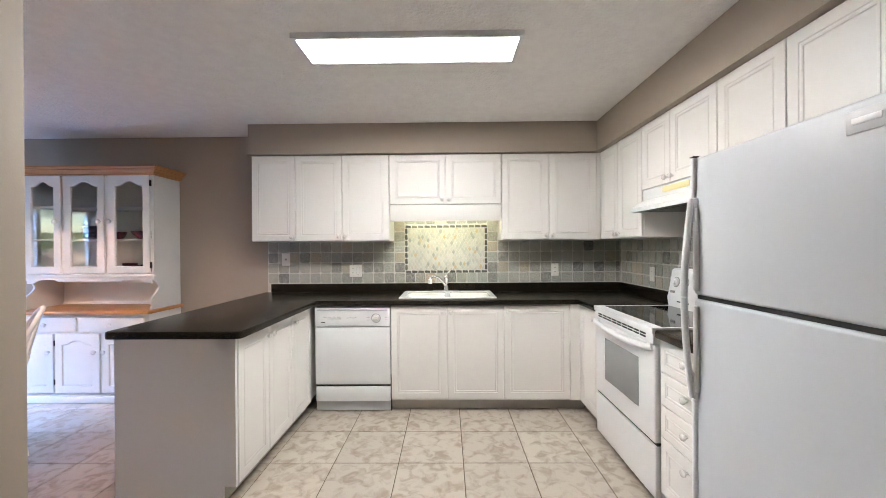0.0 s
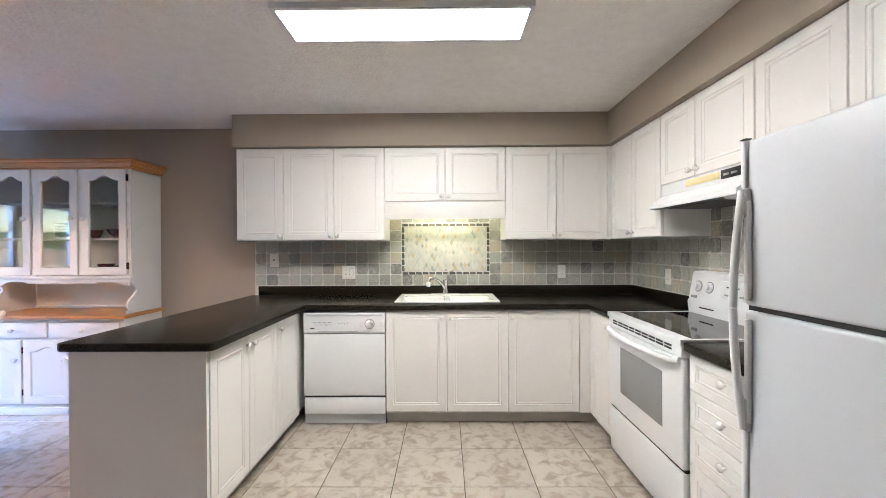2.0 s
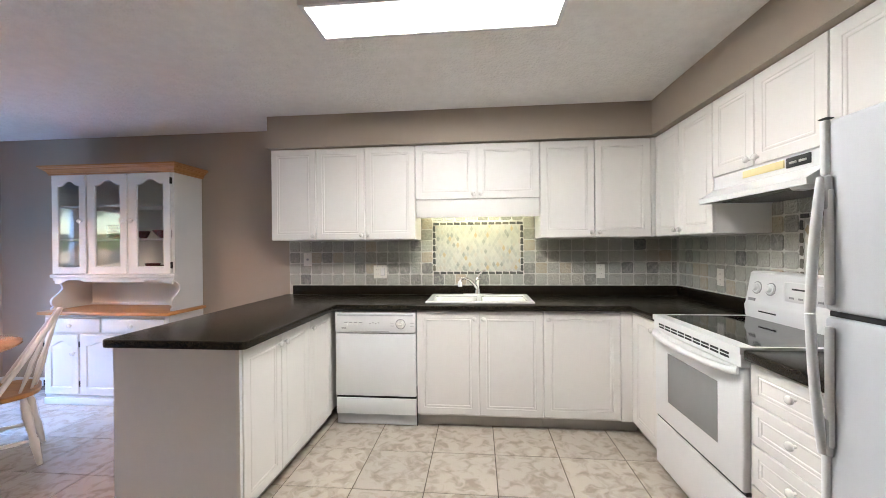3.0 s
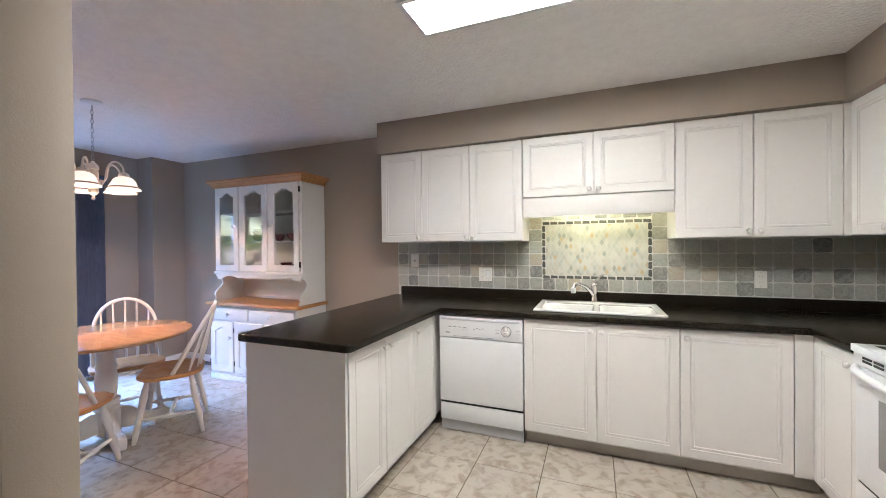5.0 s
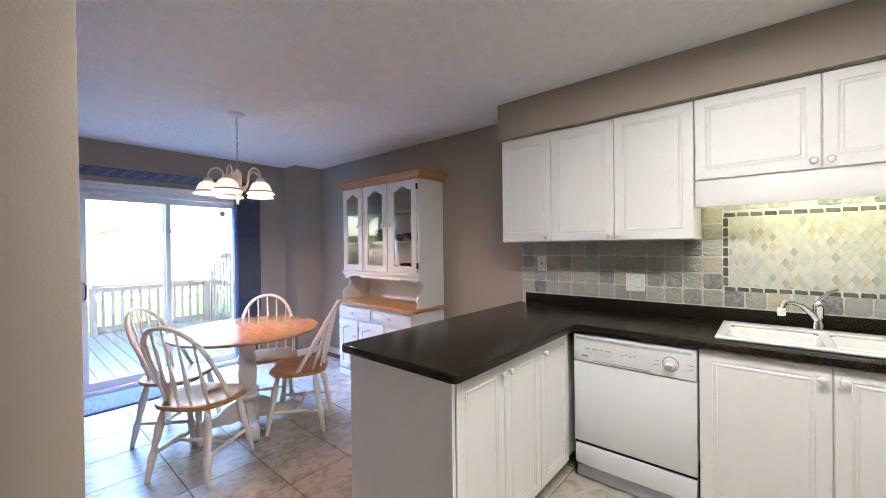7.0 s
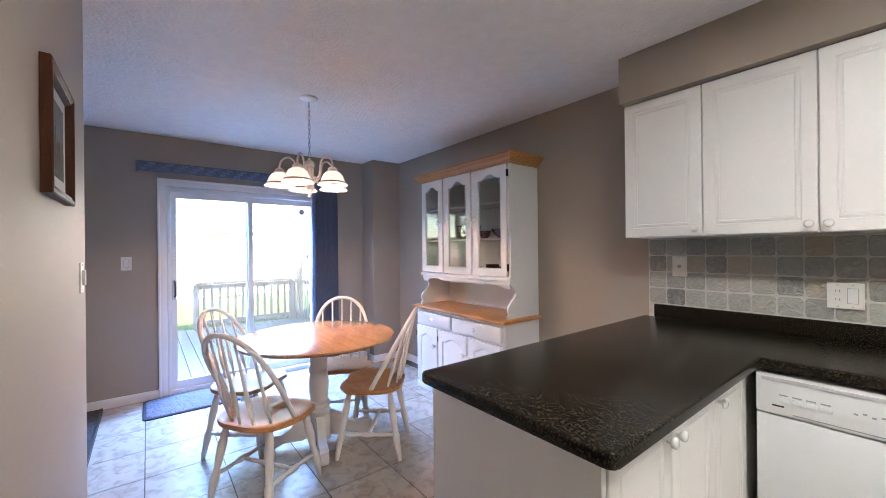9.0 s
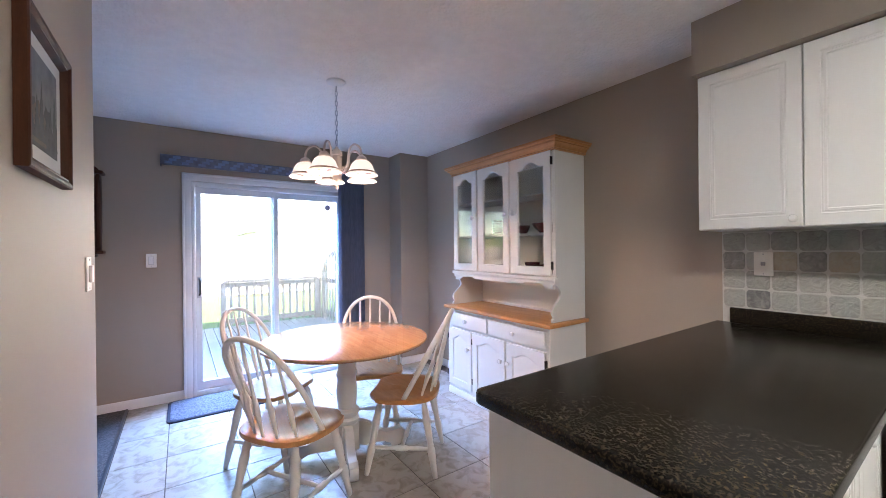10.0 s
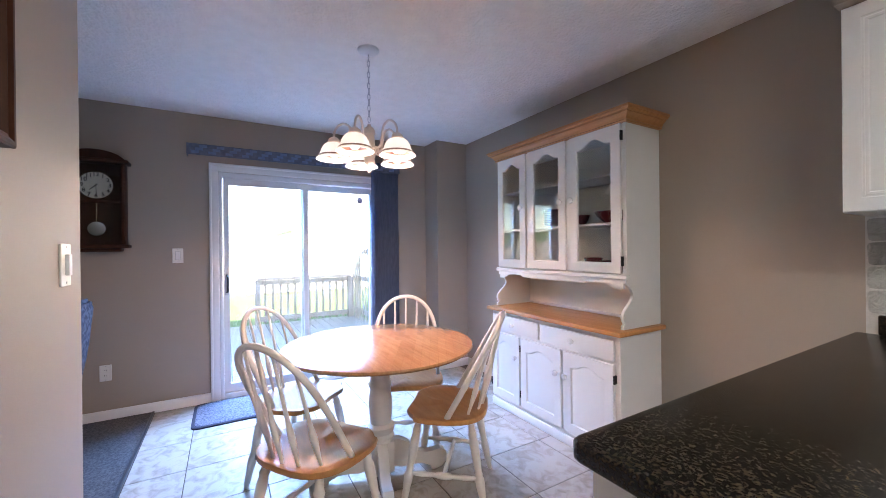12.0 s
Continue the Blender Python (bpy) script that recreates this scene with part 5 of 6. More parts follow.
# ---- dining table and chairs ----
def dining_table():
    c = Vector((-3.403, 2.200, 0))
    t = thing("dining_table", c, "round honey oak table on a cream turned pedestal", "table")
    rows = ((0.0, 0.732), (0.500, 0.732), (0.522, 0.738), (0.530, 0.748), (0.527, 0.757), (0.515, 0.760), (0.0, 0.760))
    part("tabletop", lathe(rows, 72, Matrix.Translation(c)), M_TABLE, t, "honey oak strip tabletop", smooth=40)
    part("apron_block", box(c.x - 0.14, c.x + 0.14, c.y - 0.14, c.y + 0.14, 0.690, 0.7315, 0.01), M_CREAM, t)
    part("pedestal", lathe(((0.062, 0.12), (0.062, 0.20), (0.075, 0.215), (0.078, 0.235), (0.066, 0.25), (0.078, 0.27), (0.078, 0.29), (0.058, 0.305), (0.064, 0.36), (0.068, 0.42), (0.062, 0.47),
                           (0.058, 0.50), (0.064, 0.515), (0.064, 0.53), (0.056, 0.545), (0.058, 0.60), (0.060, 0.69)), 28, Matrix.Translation(c)), M_CREAM, t, smooth=40)
    part("hub", box(c.x - 0.060, c.x + 0.060, c.y - 0.060, c.y + 0.060, 0.030, 0.205, 0.008), M_CREAM, t)
    up = [(0.05, 0.205), (0.10, 0.205), (0.15, 0.180), (0.20, 0.130), (0.25, 0.105), (0.30, 0.108), (0.345, 0.118), (0.375, 0.100), (0.385, 0.070), (0.375, 0.036), (0.350, 0.012), (0.315, 0.001),
          (0.290, 0.001), (0.285, 0.024), (0.24, 0.045), (0.18, 0.048), (0.12, 0.042), (0.05, 0.060)]
    for k in range(4):
        m = Matrix.Translation(c) @ Matrix.Rotation(radians(75 + 90 * k), 4, "Z")
        part("foot", prism(up, lambda u, v, w: m @ Vector((u, w, v)), -0.026, 0.026), M_CREAM, t, "scrolled cream foot")


dining_table()


def windsor_chair():
    ch = thing("dining_chair", (0, 0, 0), "cream bow-back Windsor chair with honey oak seat", "chair", "chairs round the table")
    # seat
    n = 32
    out = []
    for k in range(n):
        a = 2 * math.pi * k / n
        cx, sy = math.cos(a), math.sin(a)
        rx = 0.242 * (1 - 0.06 * (sy < 0) * abs(sy))
        out.append((rx * math.copysign(abs(cx) ** 0.64, cx), 0.010 + 0.212 * math.copysign(abs(sy) ** (0.62 if sy > 0 else 0.8), sy) - (0.016 * math.cos(cx * 4.2) ** 2 if sy > 0.6 else 0)))
    bm = bmesh.new()

    def ring(s, z, dish=0.0):
        return [bm.verts.new((x * s, y * s, z - dish * (1 - 1.2 * max(0, y / 0.22) * (abs(x) < 0.06)))) for x, y in out]

    rs = [ring(0.90, 0.425), ring(0.985, 0.433), ring(1.0, 0.446), ring(0.985, 0.457), ring(0.93, 0.460), ring(0.75, 0.460, 0.006), ring(0.5, 0.460, 0.011), ring(0.2, 0.460, 0.012)]
    for p, q in zip(rs, rs[1:]):
        for i in range(n):
            bm.faces.new((p[i], p[(i + 1) % n], q[(i + 1) % n], q[i]))
    bm.faces.new(rs[0])
    bm.faces.new(rs[-1])
    part("seat", bm, M_OAK, ch, "honey oak saddle seat", smooth=50)
    leg = ((0, 0.013), (0.06, 0.016), (0.20, 0.0185), (0.30, 0.023), (0.36, 0.0235), (0.39, 0.017), (0.41, 0.021), (0.43, 0.017), (0.55, 0.021), (0.72, 0.0245), (0.80, 0.019), (0.83, 0.023), (0.86, 0.018), (1, 0.014))
    feet = {}
    for sx in (-1, 1):
        for sy in (-1, 1):
            foot, head = Vector((sx * 0.200, 0.010 + sy * 0.205, 0.0)), Vector((sx * 0.145, 0.010 + sy * 0.130, 0.436))
            feet[sx, sy] = foot, head
            part("leg", turned(foot, head, leg, 12), M_CREAM, ch, "turned cream leg", smooth=50)
    bar = ((0, 0.009), (0.2, 0.013), (0.38, 0.011), (0.42, 0.016), (0.5, 0.018), (0.58, 0.016), (0.62, 0.011), (0.8, 0.013), (1, 0.009))
    mids = []
    for sx in (-1, 1):
        a, b = (feet[sx, s][0].lerp(feet[sx, s][1], 0.36) for s in (-1, 1))
        part("side_stretcher", turned(a, b, bar, 10), M_CREAM, ch, smooth=50)
        mids.append(a.lerp(b, 0.5))
    part("cross_stretcher", turned(mids[0], mids[1], bar, 10), M_CREAM, ch, smooth=50)
    # bow
    def bow(s):
        a = math.pi * s
        h = math.sin(a) ** 0.62
        return Vector((-math.cos(a) * (0.212 + 0.030 * math.sin(a)), -0.012 - 0.275 * h, 0.455 + 0.487 * h))
    pts = [bow(k / 40) for k in range(41)]
    part("bow", tube(pts, 0.0155, 10, flat=0.85), M_CREAM, ch, "bent cream bow", smooth=60)
    for k in range(5):
        u = (k - 2) / 2
        low = Vector((u * 0.142, -0.172 + 0.062 * u * u, 0.455))
        best = min((bow(j / 400) for j in range(401)), key=lambda p: abs(p.x - u * 0.158) + (0 if p.z > 0.7 else 9))
        part("spindle", turned(low, best, ((0, 0.007), (0.10, 0.0085), (0.22, 0.0125), (0.30, 0.0145), (0.37, 0.0115), (0.45, 0.0085), (0.7, 0.0075), (1, 0.006)), 8), M_CREAM, ch, "turned cream spindle", smooth=50)
    return ch


chair = windsor_chair()
CHAIRS = ((-3.040, 1.768, 33.0), (-3.116, 2.496, 140.0), (-3.680, 1.805, -44.0), (-3.628, 2.462, -115.0))
for x, y, r in CHAIRS[1:]:
    copy_thing(chair, pose(x, y, 0, 0, 0, r))
chair.matrix_basis = pose(CHAIRS[0][0], CHAIRS[0][1], 0, 0, 0, CHAIRS[0][2])


# ---- chandelier ----
def chandelier():
    c = Vector((-3.449, 2.166, 0))
    L = thing("chandelier", (c.x, c.y, CEIL), "five-arm rose-beige chandelier with frosted bell shades, lit", "chandelier")
    T = Matrix.Translation(c)
    part("canopy", lathe(((0.0, 2.412), (0.012, 2.413), (0.030, 2.418), (0.056, 2.427), (0.062, 2.434), (0.062, 2.4395)), 28, T), M_APPL, L, "white ceiling canopy", smooth=50)
    n = 12
    for k in range(n):
        z = 2.393 - 0.0322 * k
        pts = []
        for j in range(12):
            a = 2 * math.pi * j / 12
            p = Vector((0.0075 * math.cos(a), 0, 0.0205 * math.sin(a)))
            pts.append(c + (Vector((0, p.x, p.z)) if k % 2 else p) + Vector((0, 0, z)))
        part("chain_link", tube(pts, 0.0020, 6, True), M_STEEL, L, smooth=60)
    part("column", lathe(((0.0, 2.012), (0.010, 2.010), (0.012, 1.998), (0.024, 1.990), (0.033, 1.975), (0.035, 1.955), (0.028, 1.950), (0.030, 1.940), (0.032, 1.870), (0.030, 1.850), (0.036, 1.845), (0.034, 1.830),
                          (0.028, 1.815), (0.030, 1.790), (0.022, 1.775), (0.010, 1.765), (0.008, 1.752), (0.012, 1.744), (0.010, 1.734), (0.0, 1.728)), 24, T), M_ROSE, L, smooth=40)
    for k in range(5):
        a = radians(31.0 + 72 * k)
        d = Vector((math.cos(a), math.sin(a), 0))

        def at(r, z):
            return c + d * r + Vector((0, 0, z))

        arm = [at(0.030, 1.872), at(0.060, 1.866), at(0.083, 1.885), at(0.092, 1.935), at(0.104, 1.985), at(0.140, 2.010), at(0.178, 1.992), at(0.196, 1.957), at(0.198, 1.925)]
        full = [arm[0], *arm, arm[-1]]
        arm = []
        for p0, p1, p2, p3 in zip(full, full[1:], full[2:], full[3:]):
            for q in (0.0, 0.25, 0.5, 0.75):
                arm.append(0.5 * (2 * p1 + (p2 - p0) * q + (2 * p0 - 5 * p1 + 4 * p2 - p3) * q * q + (3 * p1 - p0 - 3 * p2 + p3) * q ** 3))
        arm.append(full[-1])
        A = part("arm", tube(arm, 0.0068, 8), M_ROSE, L, smooth=60)
        curl = [at(0.030 + 0.022 + (0.022 - 0.0011 * j) * math.cos(2.8 - j * 0.42), 1.855 + (0.022 - 0.0011 * j) * math.sin(2.8 - j * 0.42)) for j in range(18)]
        part("scroll", tube(curl, 0.0045, 6), M_ROSE, A, smooth=60)
        S = Matrix.Translation(at(0.198, -0.006))
        part("cup", lathe(((0.0, 1.938), (0.016, 1.936), (0.030, 1.925), (0.034, 1.908), (0.030, 1.904)), 20, S), M_ROSE, A, smooth=50)
        sh = ((0.029, 1.905), (0.046, 1.899), (0.060, 1.886), (0.070, 1.868), (0.077, 1.848), (0.084, 1.832), (0.094, 1.819), (0.101, 1.812),
              (0.098, 1.810), (0.091, 1.816), (0.081, 1.829), (0.074, 1.846), (0.067, 1.866), (0.057, 1.883), (0.044, 1.895), (0.028, 1.901))
        part("shade", lathe(sh, 28, S), M_SHADE, A, "lit frosted bell shade", smooth=60)
        part("bulb", lathe(((0.0, 1.826), (0.014, 1.829), (0.022, 1.840), (0.022, 1.852), (0.014, 1.885), (0.012, 1.900)), 14, S), M_BULB, A, "lit bulb", smooth=60)
        part("shade_stripe", lathe(((0.0838, 1.8330), (0.0905, 1.8240), (0.0915, 1.8246), (0.0848, 1.8338)), 28, S), M_STRIPE, A, "brown stripe", smooth=60)


chandelier()


# ---- mat and armchair ----
def door_mat():
    def ring(d, z, r=0.05):
        x0, x1, y0, y1 = -5.10 + d, -4.60 - d, 1.21 + d, 2.06 - d
        o = []
        for cx, cy, s in ((x1 - r, y1 - r, 0), (x0 + r, y1 - r, 90), (x0 + r, y0 + r, 180), (x1 - r, y0 + r, 270)):
            o += [(cx + r * math.cos(radians(s + 22.5 * k)), cy + r * math.sin(radians(s + 22.5 * k)), z) for k in range(5)]
        return o
    m = thing("door_mat", (-4.85, 1.63, 0), "blue-grey pile door mat with dark bound edge", "mat")
    part("binding", rings_face([ring(0, 0.0005), ring(0, 0.010), ring(0.004, 0.013), ring(0.024, 0.013)]), M_RUGE, m, "dark bound edge")
    part("mat_top", rings_face([ring(0.022, 0.004), ring(0.022, 0.014), ring(0.028, 0.018), ring(0.034, 0.018)]), M_RUG, m)


door_mat()


def armchair():
    a = thing("armchair", (-4.25, 0.36, 0.010), "blue tapestry upholstered armchair on the carpet", "armchair")
    part("seat_base", box(-4.62, -3.88, -0.10, 0.62, 0.11, 0.34, 0.03, 3), M_DENIM, a)
    part("seat_cushion", box(-4.50, -4.00, -0.12, 0.50, 0.34, 0.48, 0.05, 4), M_DENIM, a)
    prof = [(0.50, 0.30), (0.60, 0.30)] + [(0.60 + 0.10 * s + 0.02 * math.sin(s * 3), 0.30 + 0.62 * s) for s in (0.25, 0.5, 0.75)] + [(0.715, 0.96), (0.70, 0.995), (0.665, 1.003), (0.625, 0.98), (0.59, 0.80), (0.55, 0.55)]
    bm = prism(prof, lambda u, v, w: (w, u, v), -4.56, -3.94)
    bmesh.ops.bevel(bm, geom=bm.edges[:], offset=0.02, segments=2, affect="EDGES")
    part("backrest", bm, M_DENIM, a)
    for x in (-4.66, -3.96):
        part("armrest", box(x, x + 0.12, -0.08, 0.56, 0.34, 0.62, 0.04, 4), M_DENIM, a)
    for x in (-4.58, -3.92):
        for y in (-0.04, 0.56):
            part("leg", turned((x, y, 0.010), (x, y, 0.115), ((0, 0.018), (1, 0.026)), 10), M_WALNUT, a)


armchair()


# ---- outside ----
ground = bmesh.new()
G = -0.35


def land(x, y):
    """The yard: level near the house, rising to a bank in the south-west."""
    bank = max(0.0, min(1.0, (-y - 0.6) / 5.0)) * max(0.0, min(1.0, (-x - 6.4) / 2.0))
    return G + 2.3 * bank * bank * (3 - 2 * bank) + (0.05 * noise.noise((x * 0.7, y * 0.7, 0)) if x < -9 else 0)


gx = [-600, -200, -80] + [-45 + 1.0 * k for k in range(41)] + [40, 200, 600]
gy = [-600, -200, -60] + [-25 + 1.25 * k for k in range(41)] + [60, 200, 600]
vv = [[ground.verts.new((x, y, land(x, y) if abs(x) < 60 and abs(y) < 40 else G)) for y in gy] for x in gx]
for i in range(len(gx) - 1):
    for j in range(len(gy) - 1):
        ground.faces.new((vv[i][j], vv[i + 1][j], vv[i + 1][j + 1], vv[i][j + 1]))
solid("ground", ground, M_GRASS, "spring green lawn rising to a bank", "ground", kind="structure", at=(0, 0, G))

deck = thing("deck", (-7.0, 2.9, G), "weathered grey wooden deck outside the sliding door", "deck", kind="structure")
for k in range(22):
    y = 0.62 + 0.146 * k
    part("board", box(-9.12, -5.34, y, y + 0.140, -0.115, -0.085, 0.004, 1), M_DECK, deck)
part("joists", box(-9.06, -5.36, 0.66, 3.80, -0.34, -0.12), M_RAIL, deck)


def railing(a, b, n, label):
    """Posts, rails and balusters from a to b on the deck."""
    a, b = Vector((*a, -0.085)), Vector((*b, -0.085))
    r = thing("deck_railing", a.lerp(b, 0.5), label, "railing", "deck railings")
    d = (b - a).normalized()
    s = Vector((-d.y, d.x, 0))

    def bar(p, q, w, z0, z1):
        bm = bmesh.new()
        cs = [p + s * w, q + s * w, q - s * w, p - s * w]
        lo, hi = [bm.verts.new(v + Vector((0, 0, z0))) for v in cs], [bm.verts.new(v + Vector((0, 0, z1))) for v in cs]
        bm.faces.new(lo), bm.faces.new(hi)
        for i in range(4):
            bm.faces.new((lo[i], lo[(i + 1) % 4], hi[(i + 1) % 4], hi[i]))
        return bm

    for p in (a, b):
        part("post", bar(p - d * 0.045, p + d * 0.045, 0.045, 0, 0.822), M_RAIL, r)
    part("top_rail", bar(a, b, 0.07, 0.822, 0.862), M_RAIL, r)
    part("upper_rail", bar(a + d * 0.05, b - d * 0.05, 0.019, 0.727, 0.812), M_RAIL, r)
    part("lower_rail", bar(a + d * 0.05, b - d * 0.05, 0.019, 0.06, 0.15), M_RAIL, r)
    for k in range(n):
        p = a.lerp(b, (k + 1) / (n + 1)) + s * 0.038
        part("baluster", bar(p - d * 0.019, p + d * 0.019, 0.0185, 0.02, 0.80), M_RAIL, r)
    return r


railing((-9.05, 1.95), (-9.05, 3.655), 12, "weathered wooden deck railing with square balusters")
screen = thing("privacy_screen", (-7.2, 3.72, -0.085), "tall slatted wooden screen with posts along the deck's side", "screen")
for k in range(23):
    part("slat", box(-9.02 + 0.158 * k, -8.982 + 0.158 * k, 3.704, 3.722, -0.085, 1.33 + 0.012 * math.sin(k * 2.3)), M_RAIL, screen)
for z in (0.04, 0.68, 1.20):
    part("rail", box(-9.05, -5.42, 3.7225, 3.758, z, z + 0.085), M_RAIL, screen)
for x in (-9.08, -7.25, -5.50):
    part("post", box(x, x + 0.09, 3.7585, 3.848, -0.085, 1.70, 0.004), M_RAIL, screen)
part("top_bar", box(-9.05, -5.42, 3.79, 3.81, 1.7005, 1.722), M_RAIL, screen)


def board_fence(a, b, h, step, label):
    a, b = Vector((*a, G)), Vector((*b, G))
    f = thing("board_fence", a.lerp(b, 0.5), label, "fence", "board fences")
    d = (b - a).normalized()
    s = Vector((-d.y, d.x, 0))
    n = int((b - a).length / step)
    for k in range(n):
        p = a + d * step * k
        cs = [p + s * 0.01, p + d * (step - 0.022) + s * 0.01, p + d * (step - 0.022) - s * 0.01, p - s * 0.01]
        bm = prism([(c.x, c.y) for c in cs], lambda u, v, w: (u, v, w), G + 0.02, G + h + 0.02 * math.sin(k * 3.7))
        part("board", bm, M_FENCE, f)
    for z in (0.3, h - 0.3):
        cs = [a + s * 0.012, b + s * 0.012, b + s * 0.05, a + s * 0.05]
        part("rail", prism([(c.x, c.y) for c in cs], lambda u, v, w: (u, v, w), G + z, G + z + 0.09), M_FENCE, f)


board_fence((-17.0, 12.5), (-17.0, -1.0), 1.85, 0.16, "tall cedar board fence across the back yard")
board_fence((-9.4, 4.6), (-16.9, 12.0), 1.95, 0.16, "cedar privacy fence beside the deck")


# the sky's reflection is painted into the pane colour
M_SKYPANE = surf("sky-lit window pane", (0.42, 0.46, 0.50), None, 3.0, 0.08)


def house(at, w, d, h, wall, label):
    x, y = at
    H = thing("house", (x, y, G), label, "house", "neighbouring houses")
    part("walls", box(x - d / 2, x + d / 2, y - w / 2, y + w / 2, G - 0.1, G + h), wall, H)
    roof = [(-w / 2 - 0.4, G + h), (w / 2 + 0.4, G + h), (0, G + h + w * 0.30)]
    part("roof", prism(roof, lambda u, v, ww: (ww, y + u, v), x - d / 2 - 0.3, x + d / 2 + 0.3), M_SUNLITROOF, H)
    for k in range(3):
        yy = y - w / 2 + w * (k + 0.5) / 3
        for z in (1.0, 3.7):
            if z + 1.3 < h:
                wnd = part("window", box(x + d / 2, x + d / 2 + 0.06, yy - 0.65, yy + 0.65, G + z, G + z + 1.3), M_TRIM, H)
                part("pane", box(x + d / 2 + 0.061, x + d / 2 + 0.07, yy - 0.55, yy + 0.55, G + z + 0.1, G + z + 1.2), M_SKYPANE, wnd, "pane coloured pale for the sky's reflection")


house((-30, 9.5), 9, 8, 2.8, M_SIDING, "pale one-storey house beyond the fence")
house((-31, -3.5), 9, 8, 2.7, M_SIDING, "pale one-storey house beyond the fence")
house((-34, 22), 9, 8, 2.8, M_SIDING, "pale neighbouring house beyond the fence")

rs = random.Random(5)


def boulder(x, y, r):
    bm = bmesh.new()
    bmesh.ops.create_icosphere(bm, subdivisions=2, radius=r)
    k = rs.random() * 50
    for v in bm.verts:
        v.co *= 1 + 0.45 * noise.noise(v.co / r * 1.3 + Vector((k, 0, 0)))
        v.co.z *= 0.7
    z = land(x, y) + r * 0.15
    bmesh.ops.translate(bm, verts=bm.verts, vec=(x, y, z))
    solid("boulder", bm, M_ROCK, "pale grey-brown boulder on the bank", "rock", "boulders on the bank", smooth=30)


for k in range(46):
    boulder(-7.6 - 7.0 * rs.random(), -0.9 - 3.2 * rs.random(), 0.16 + 0.28 * rs.random())


def conifer(x, y, h, r):
    z0 = land(x, y)
    t = thing("conifer_tree", (x, y, z0), "dark green conifer on the bank", "tree", "garden trees")
    part("trunk", turned((x, y, z0 - 0.1), (x, y, z0 + h), ((0, 0.14), (0.5, 0.08), (1, 0.01)), 10), M_BARK, t)
    vs, fs = [], []
    for k in range(1500):
        s = 0.10 + 0.88 * rs.random()
        a, q = 2 * math.pi * rs.random(), rs.random() ** 0.5
        rad = r * (1 - s) ** 0.8 * q * (0.75 + 0.25 * math.sin(7 * a + s * 30))
        p = Vector((x + rad * math.cos(a), y + rad * math.sin(a), z0 + h * s - 0.25 * rad))
        d = Vector((math.cos(a), math.sin(a), -0.35 + 0.4 * rs.random())).normalized() * (0.16 + 0.16 * rs.random())
        w = Vector((-math.sin(a), math.cos(a), 0.5 * (rs.random() - 0.5))) * (0.05 + 0.05 * rs.random())
        i = len(vs)
        vs += [p - d * 0.3 + w, p - d * 0.3 - w, p + d]
        fs.append((i, i + 1, i + 2))
    me = bpy.data.meshes.new("crown")
    me.from_pydata([v - Vector((x, y, z0)) for v in vs], [], fs)
    me.materials.append(M_LEAF)
    ob = new("crown", me)
    ob.parent = t


conifer(-13.5, -5.2, 6.5, 1.9)
conifer(-16.0, -3.2, 7.5, 2.0)
conifer(-11.0, -6.8, 5.5, 1.7)
pole = thing("utility_pole", (-24, 10.2, G), "weathered wooden utility pole beyond the fence", "pole")
part("shaft", turned((-24, 10.2, G), (-24, 10.2, G + 6.5), ((0, 0.14), (1, 0.10)), 10), M_RAIL, pole)
part("crossarm", box(-24.06, -23.94, 9.5, 10.9, G + 5.9, G + 6.02), M_RAIL, pole)


# ---- floor tiles ----
def shared(name, bm, material):
    finish(bm)
    me = bpy.data.meshes.new(name)
    bm.to_mesh(me)
    bm.free()
    me.materials.append(material)
    return me


def piece(name, me, at, parent, rot=None):
    ob = new(name, me)
    ob.parent = parent
    m = Matrix.Translation(Vector(at) - BASE[parent.name])
    ob.matrix_basis = m @ rot if rot else m
    return ob


floor = bpy.data.objects["floor"]
g2 = TILE / 2 - 0.0025


def floor_tile(x0, x1, y0, y1):
    return shared("tile", box(x0, x1, y0, y1, -0.012, 0, 0.0012, 1), M_TILE)


full, cut = floor_tile(-g2, g2, -g2, g2), floor_tile(-g2, g2, -g2 + 0.116, g2)
for i in range(-13, 4):
    for j in range(-11, 3):
        x, y = 0.004 + TILE * (i + 0.5), 2.846 + TILE * (j + 0.5)
        if y < 0.835 and x < -1.2 or y < -1.5 or not (WEST - 0.2 < x < EAST) or y > 3.75:
            continue
        if -1.75 < x < -1.5 and y > 2.3:
            continue
        piece("tile", cut if (x < -1.2 and y < 1.1) else full, (x, y, 0), floor)

# ---- slate backsplash tiles ----
rt = random.Random(11)
PITCH = 0.0995


def slate_shape(w, h, seed, depth=0.005):
    """A tumbled tile in the x-z plane with uneven rounded edges, facing -y."""
    r = random.Random(seed)

    def ring(d, y):
        o = []
        rr = min(0.014, 0.24 * min(w, h))
        for cx, cz, s in ((w / 2 - rr, h / 2 - rr, 0), (-w / 2 + rr, h / 2 - rr, 90), (-w / 2 + rr, -h / 2 + rr, 180), (w / 2 - rr, -h / 2 + rr, 270)):
            for k in range(3):
                a = radians(s + 45 * k)
                o.append((cx + (rr - d) * math.cos(a) + jit[len(o)][0], y, cz + (rr - d) * math.sin(a) + jit[len(o)][1]))
        return o

    jit = [(r.uniform(-0.0016, 0.0016), r.uniform(-0.0016, 0.0016)) for _ in range(12)]
    return rings_face([ring(0, 0), ring(0, -depth + 0.002), ring(min(0.003, 0.1 * min(w, h)), -depth)])


FULLS = [shared("tile", slate_shape(PITCH - 0.0065, PITCH - 0.0065, s), M_SLATE) for s in range(4)]
cache = {}


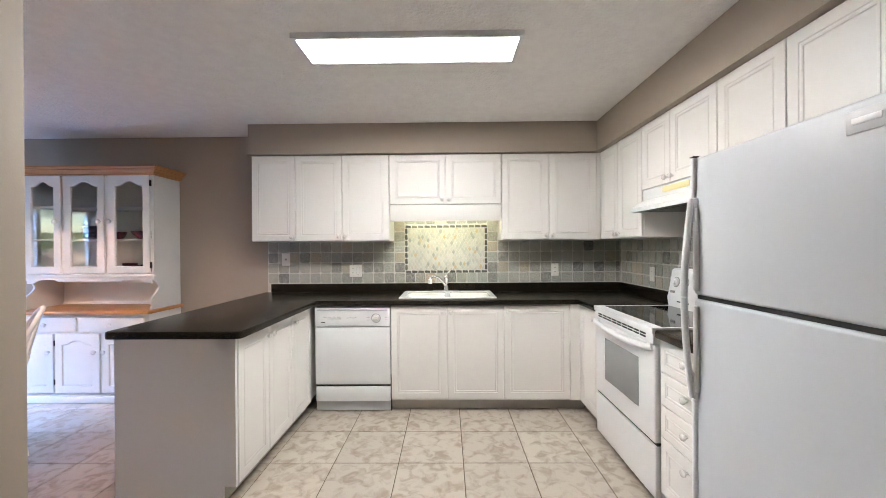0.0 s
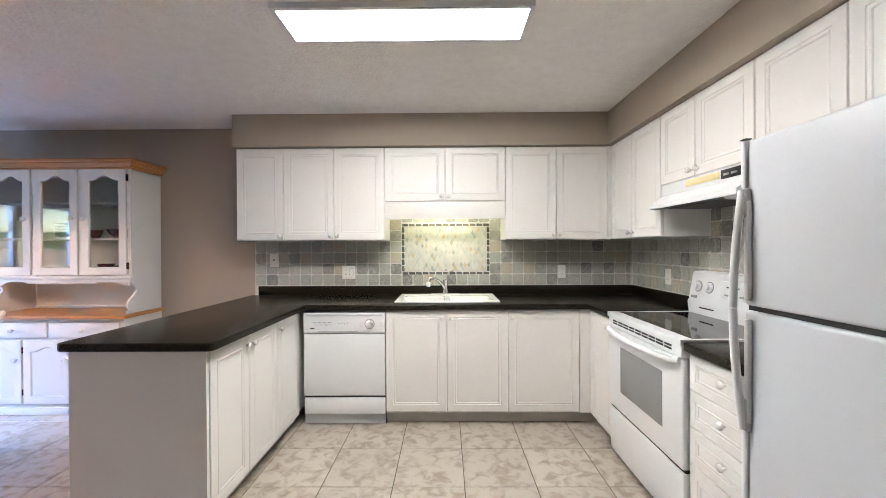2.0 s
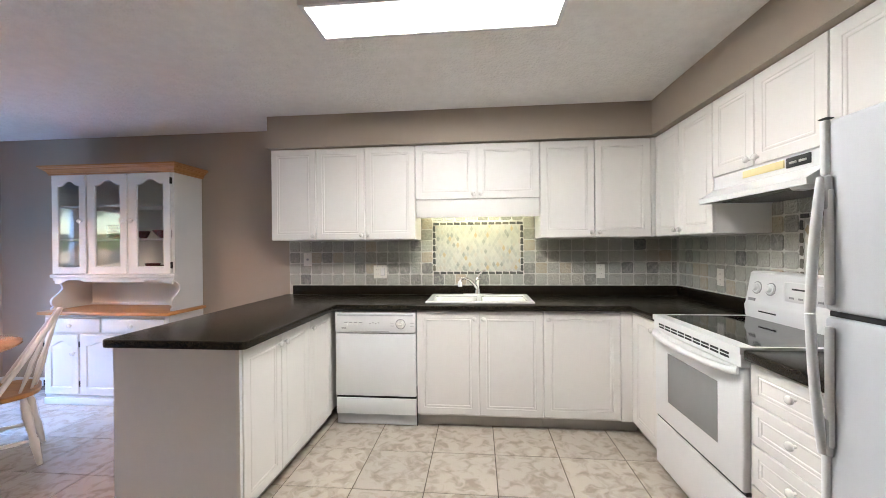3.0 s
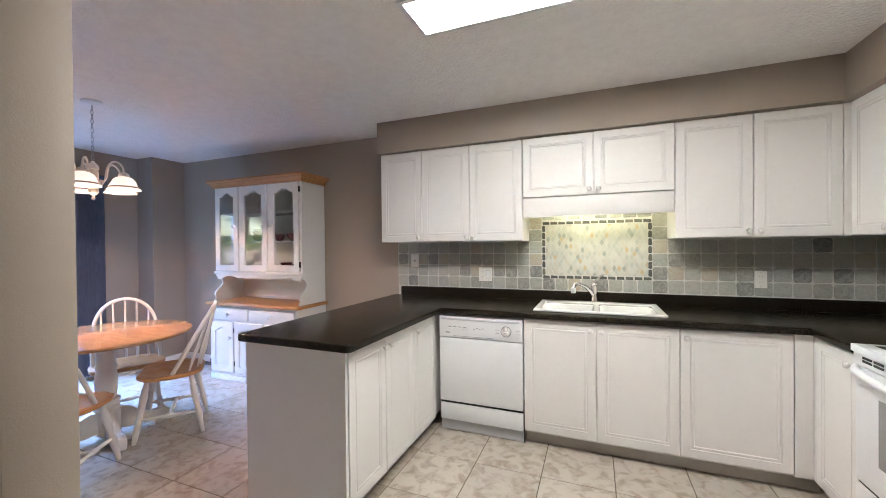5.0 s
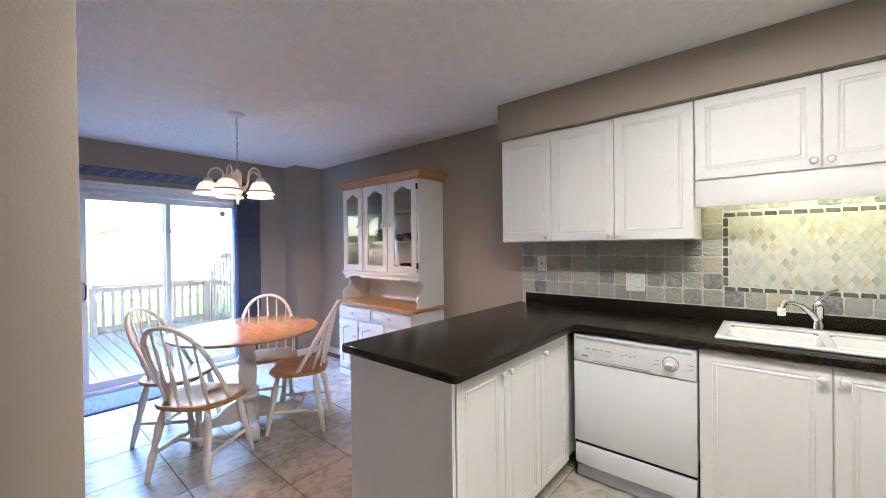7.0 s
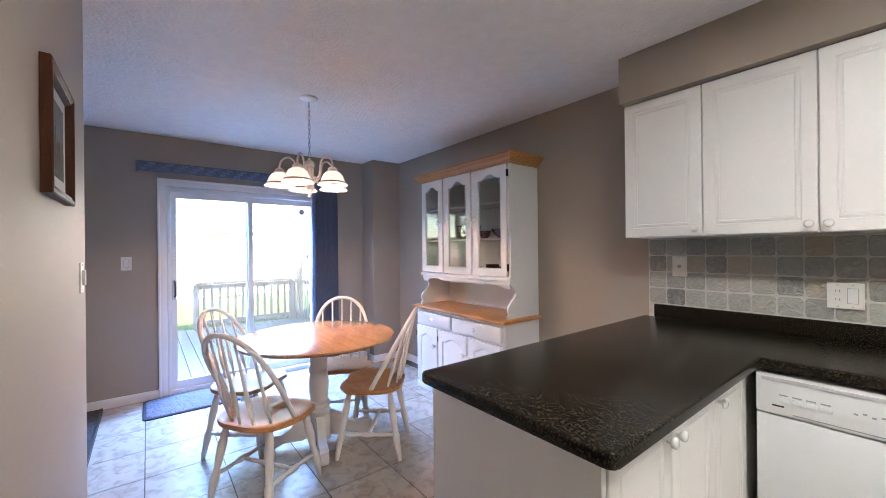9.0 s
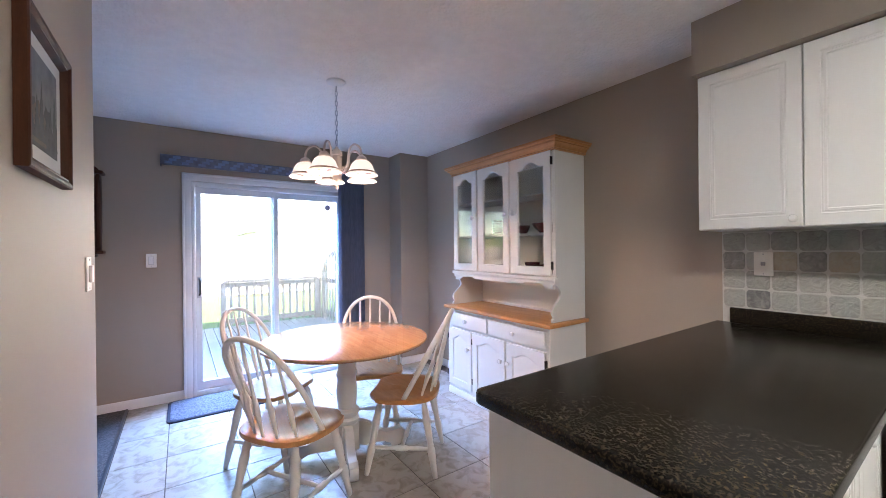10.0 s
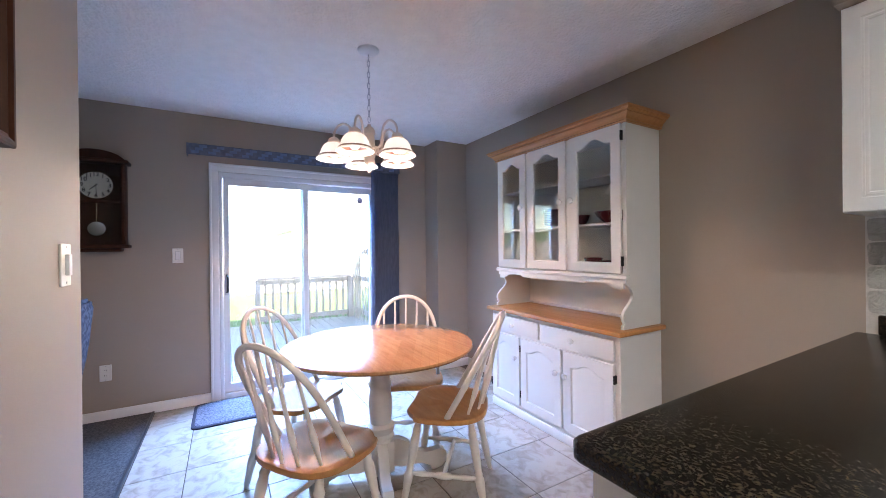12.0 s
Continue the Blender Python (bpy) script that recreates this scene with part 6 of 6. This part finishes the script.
def slate(x, z, w, h, parent, y, turn=None):
    if abs(w - PITCH) < 0.001 and abs(h - PITCH) < 0.001:
        me = rt.choice(FULLS)
    else:
        key = (round(w, 3), round(h, 3), rt.randrange(3))
        if key not in cache:
            cache[key] = shared("tile", slate_shape(w - 0.0065, h - 0.0065, 9 + key[2]), M_SLATE)
        me = cache[key]
    if turn:
        piece("tile", me, (y, x, z), parent, turn)
    else:
        piece("tile", me, (x, y, z), parent)


MX0, MX1, MZ0, MZ1 = -0.496, 0.301, 1.098, 1.560
Z0 = 1.003
FACE = NORTH - 0.006
COL = (MX0 + 1.835) / 13
columns = [(-1.835 + COL * i, COL, 7 if i == 12 else 4) for i in range(13)]
columns += [(MX1 + COL * i, min(COL, EAST - 0.02 - MX1 - COL * i), 7 if i == 0 else 4) for i in range(13)]
columns += [(MX0 + (MX1 - MX0) * i / 8, (MX1 - MX0) / 8, 1) for i in range(8)]
for xa, w, rows_up in columns:
    if w < 0.03:
        continue
    for j in range(rows_up):
        slate(xa + w / 2, Z0 + PITCH * (j + 0.5), w, PITCH, backsplash, FACE)
for i in range(8):
    slate(MX0 + (MX1 - MX0) * (i + 0.5) / 8, 1.655, (MX1 - MX0) / 8, 0.165, backsplash, FACE)
FACE_E = EAST - 0.006
turn_e = Matrix.Rotation(radians(-90), 4, "Z")
for i in range(23):
    yb = NORTH - 0.020 - PITCH * i
    for j in range(6):
        yc, zc = yb - PITCH / 2, Z0 + PITCH * (j + 0.5)
        if yc < 1.56 or (j >= 4 and yc > 2.74):
            continue
        if 2.12 < yc < 2.56 and 1.10 < zc < 1.52:
            continue
        slate(yc, zc, PITCH, PITCH, backsplash_side, FACE_E, turn_e)

# ---- mosaic panels ----
border_h = shared("border_stone", slate_shape(0.0535, 0.0235, 3, 0.005), M_BORDER)
border_v = shared("border_stone", slate_shape(0.0235, 0.051, 4, 0.005), M_BORDER)


def mosaic(u0, u1, z0, z1, put, cols, rows_n):
    """A dark stone border round pale rhombs."""
    k = int((u1 - u0) / 0.0595)
    for i in range(k):
        u = u0 + (u1 - u0) * (i + 0.5) / k
        for z in (z0 + 0.012, z1 - 0.012):
            put("border_stone", border_h, u, z)
    k = int((z1 - z0 - 0.05) / 0.057)
    for i in range(k):
        z = z0 + 0.026 + (z1 - z0 - 0.052) * (i + 0.5) / k
        for u in (u0 + 0.012, u1 - 0.012):
            put("border_stone", border_v, u, z)
    a0, a1, b0, b1 = u0 + 0.030, u1 - 0.030, z0 + 0.030, z1 - 0.030
    du, dz = (a1 - a0) / cols, (b1 - b0) / rows_n

    def rhomb(parts):
        def ring(d, y):
            s = 1 - d
            pts = {"n": (0, dz / 2 * s), "s": (0, -dz / 2 * s), "e": (du / 2 * s, 0), "w": (-du / 2 * s, 0)}
            return [(pts[c][0], y, pts[c][1]) for c in parts]
        return shared("rhomb", rings_face([ring(0.06, 0), ring(0.06, -0.002), ring(0.11, -0.003)]), M_MOSAIC)

    whole = rhomb("wsen")
    low, high, lft, rgt = rhomb("wen"), rhomb("wse"), rhomb("sen"), rhomb("wsn")
    for i in range(2 * cols + 1):
        for j in range(2 * rows_n + 1):
            if (i + j) % 2 == 0:
                continue
            u, z = a0 + du * i / 2, b0 + dz * j / 2
            me = low if j == 0 else high if j == 2 * rows_n else lft if i == 0 else rgt if i == 2 * cols else whole
            put("rhomb", me, u, z)


mosaic(MX0, MX1, MZ0, MZ1, lambda nm, me, u, z: piece(nm, me, (u, FACE, z), backsplash), 21, 7)
mosaic(2.125, 2.552, 1.110, 1.498, lambda nm, me, u, z: piece(nm, me, (FACE_E, u, z), backsplash_side, turn_e), 10, 6)
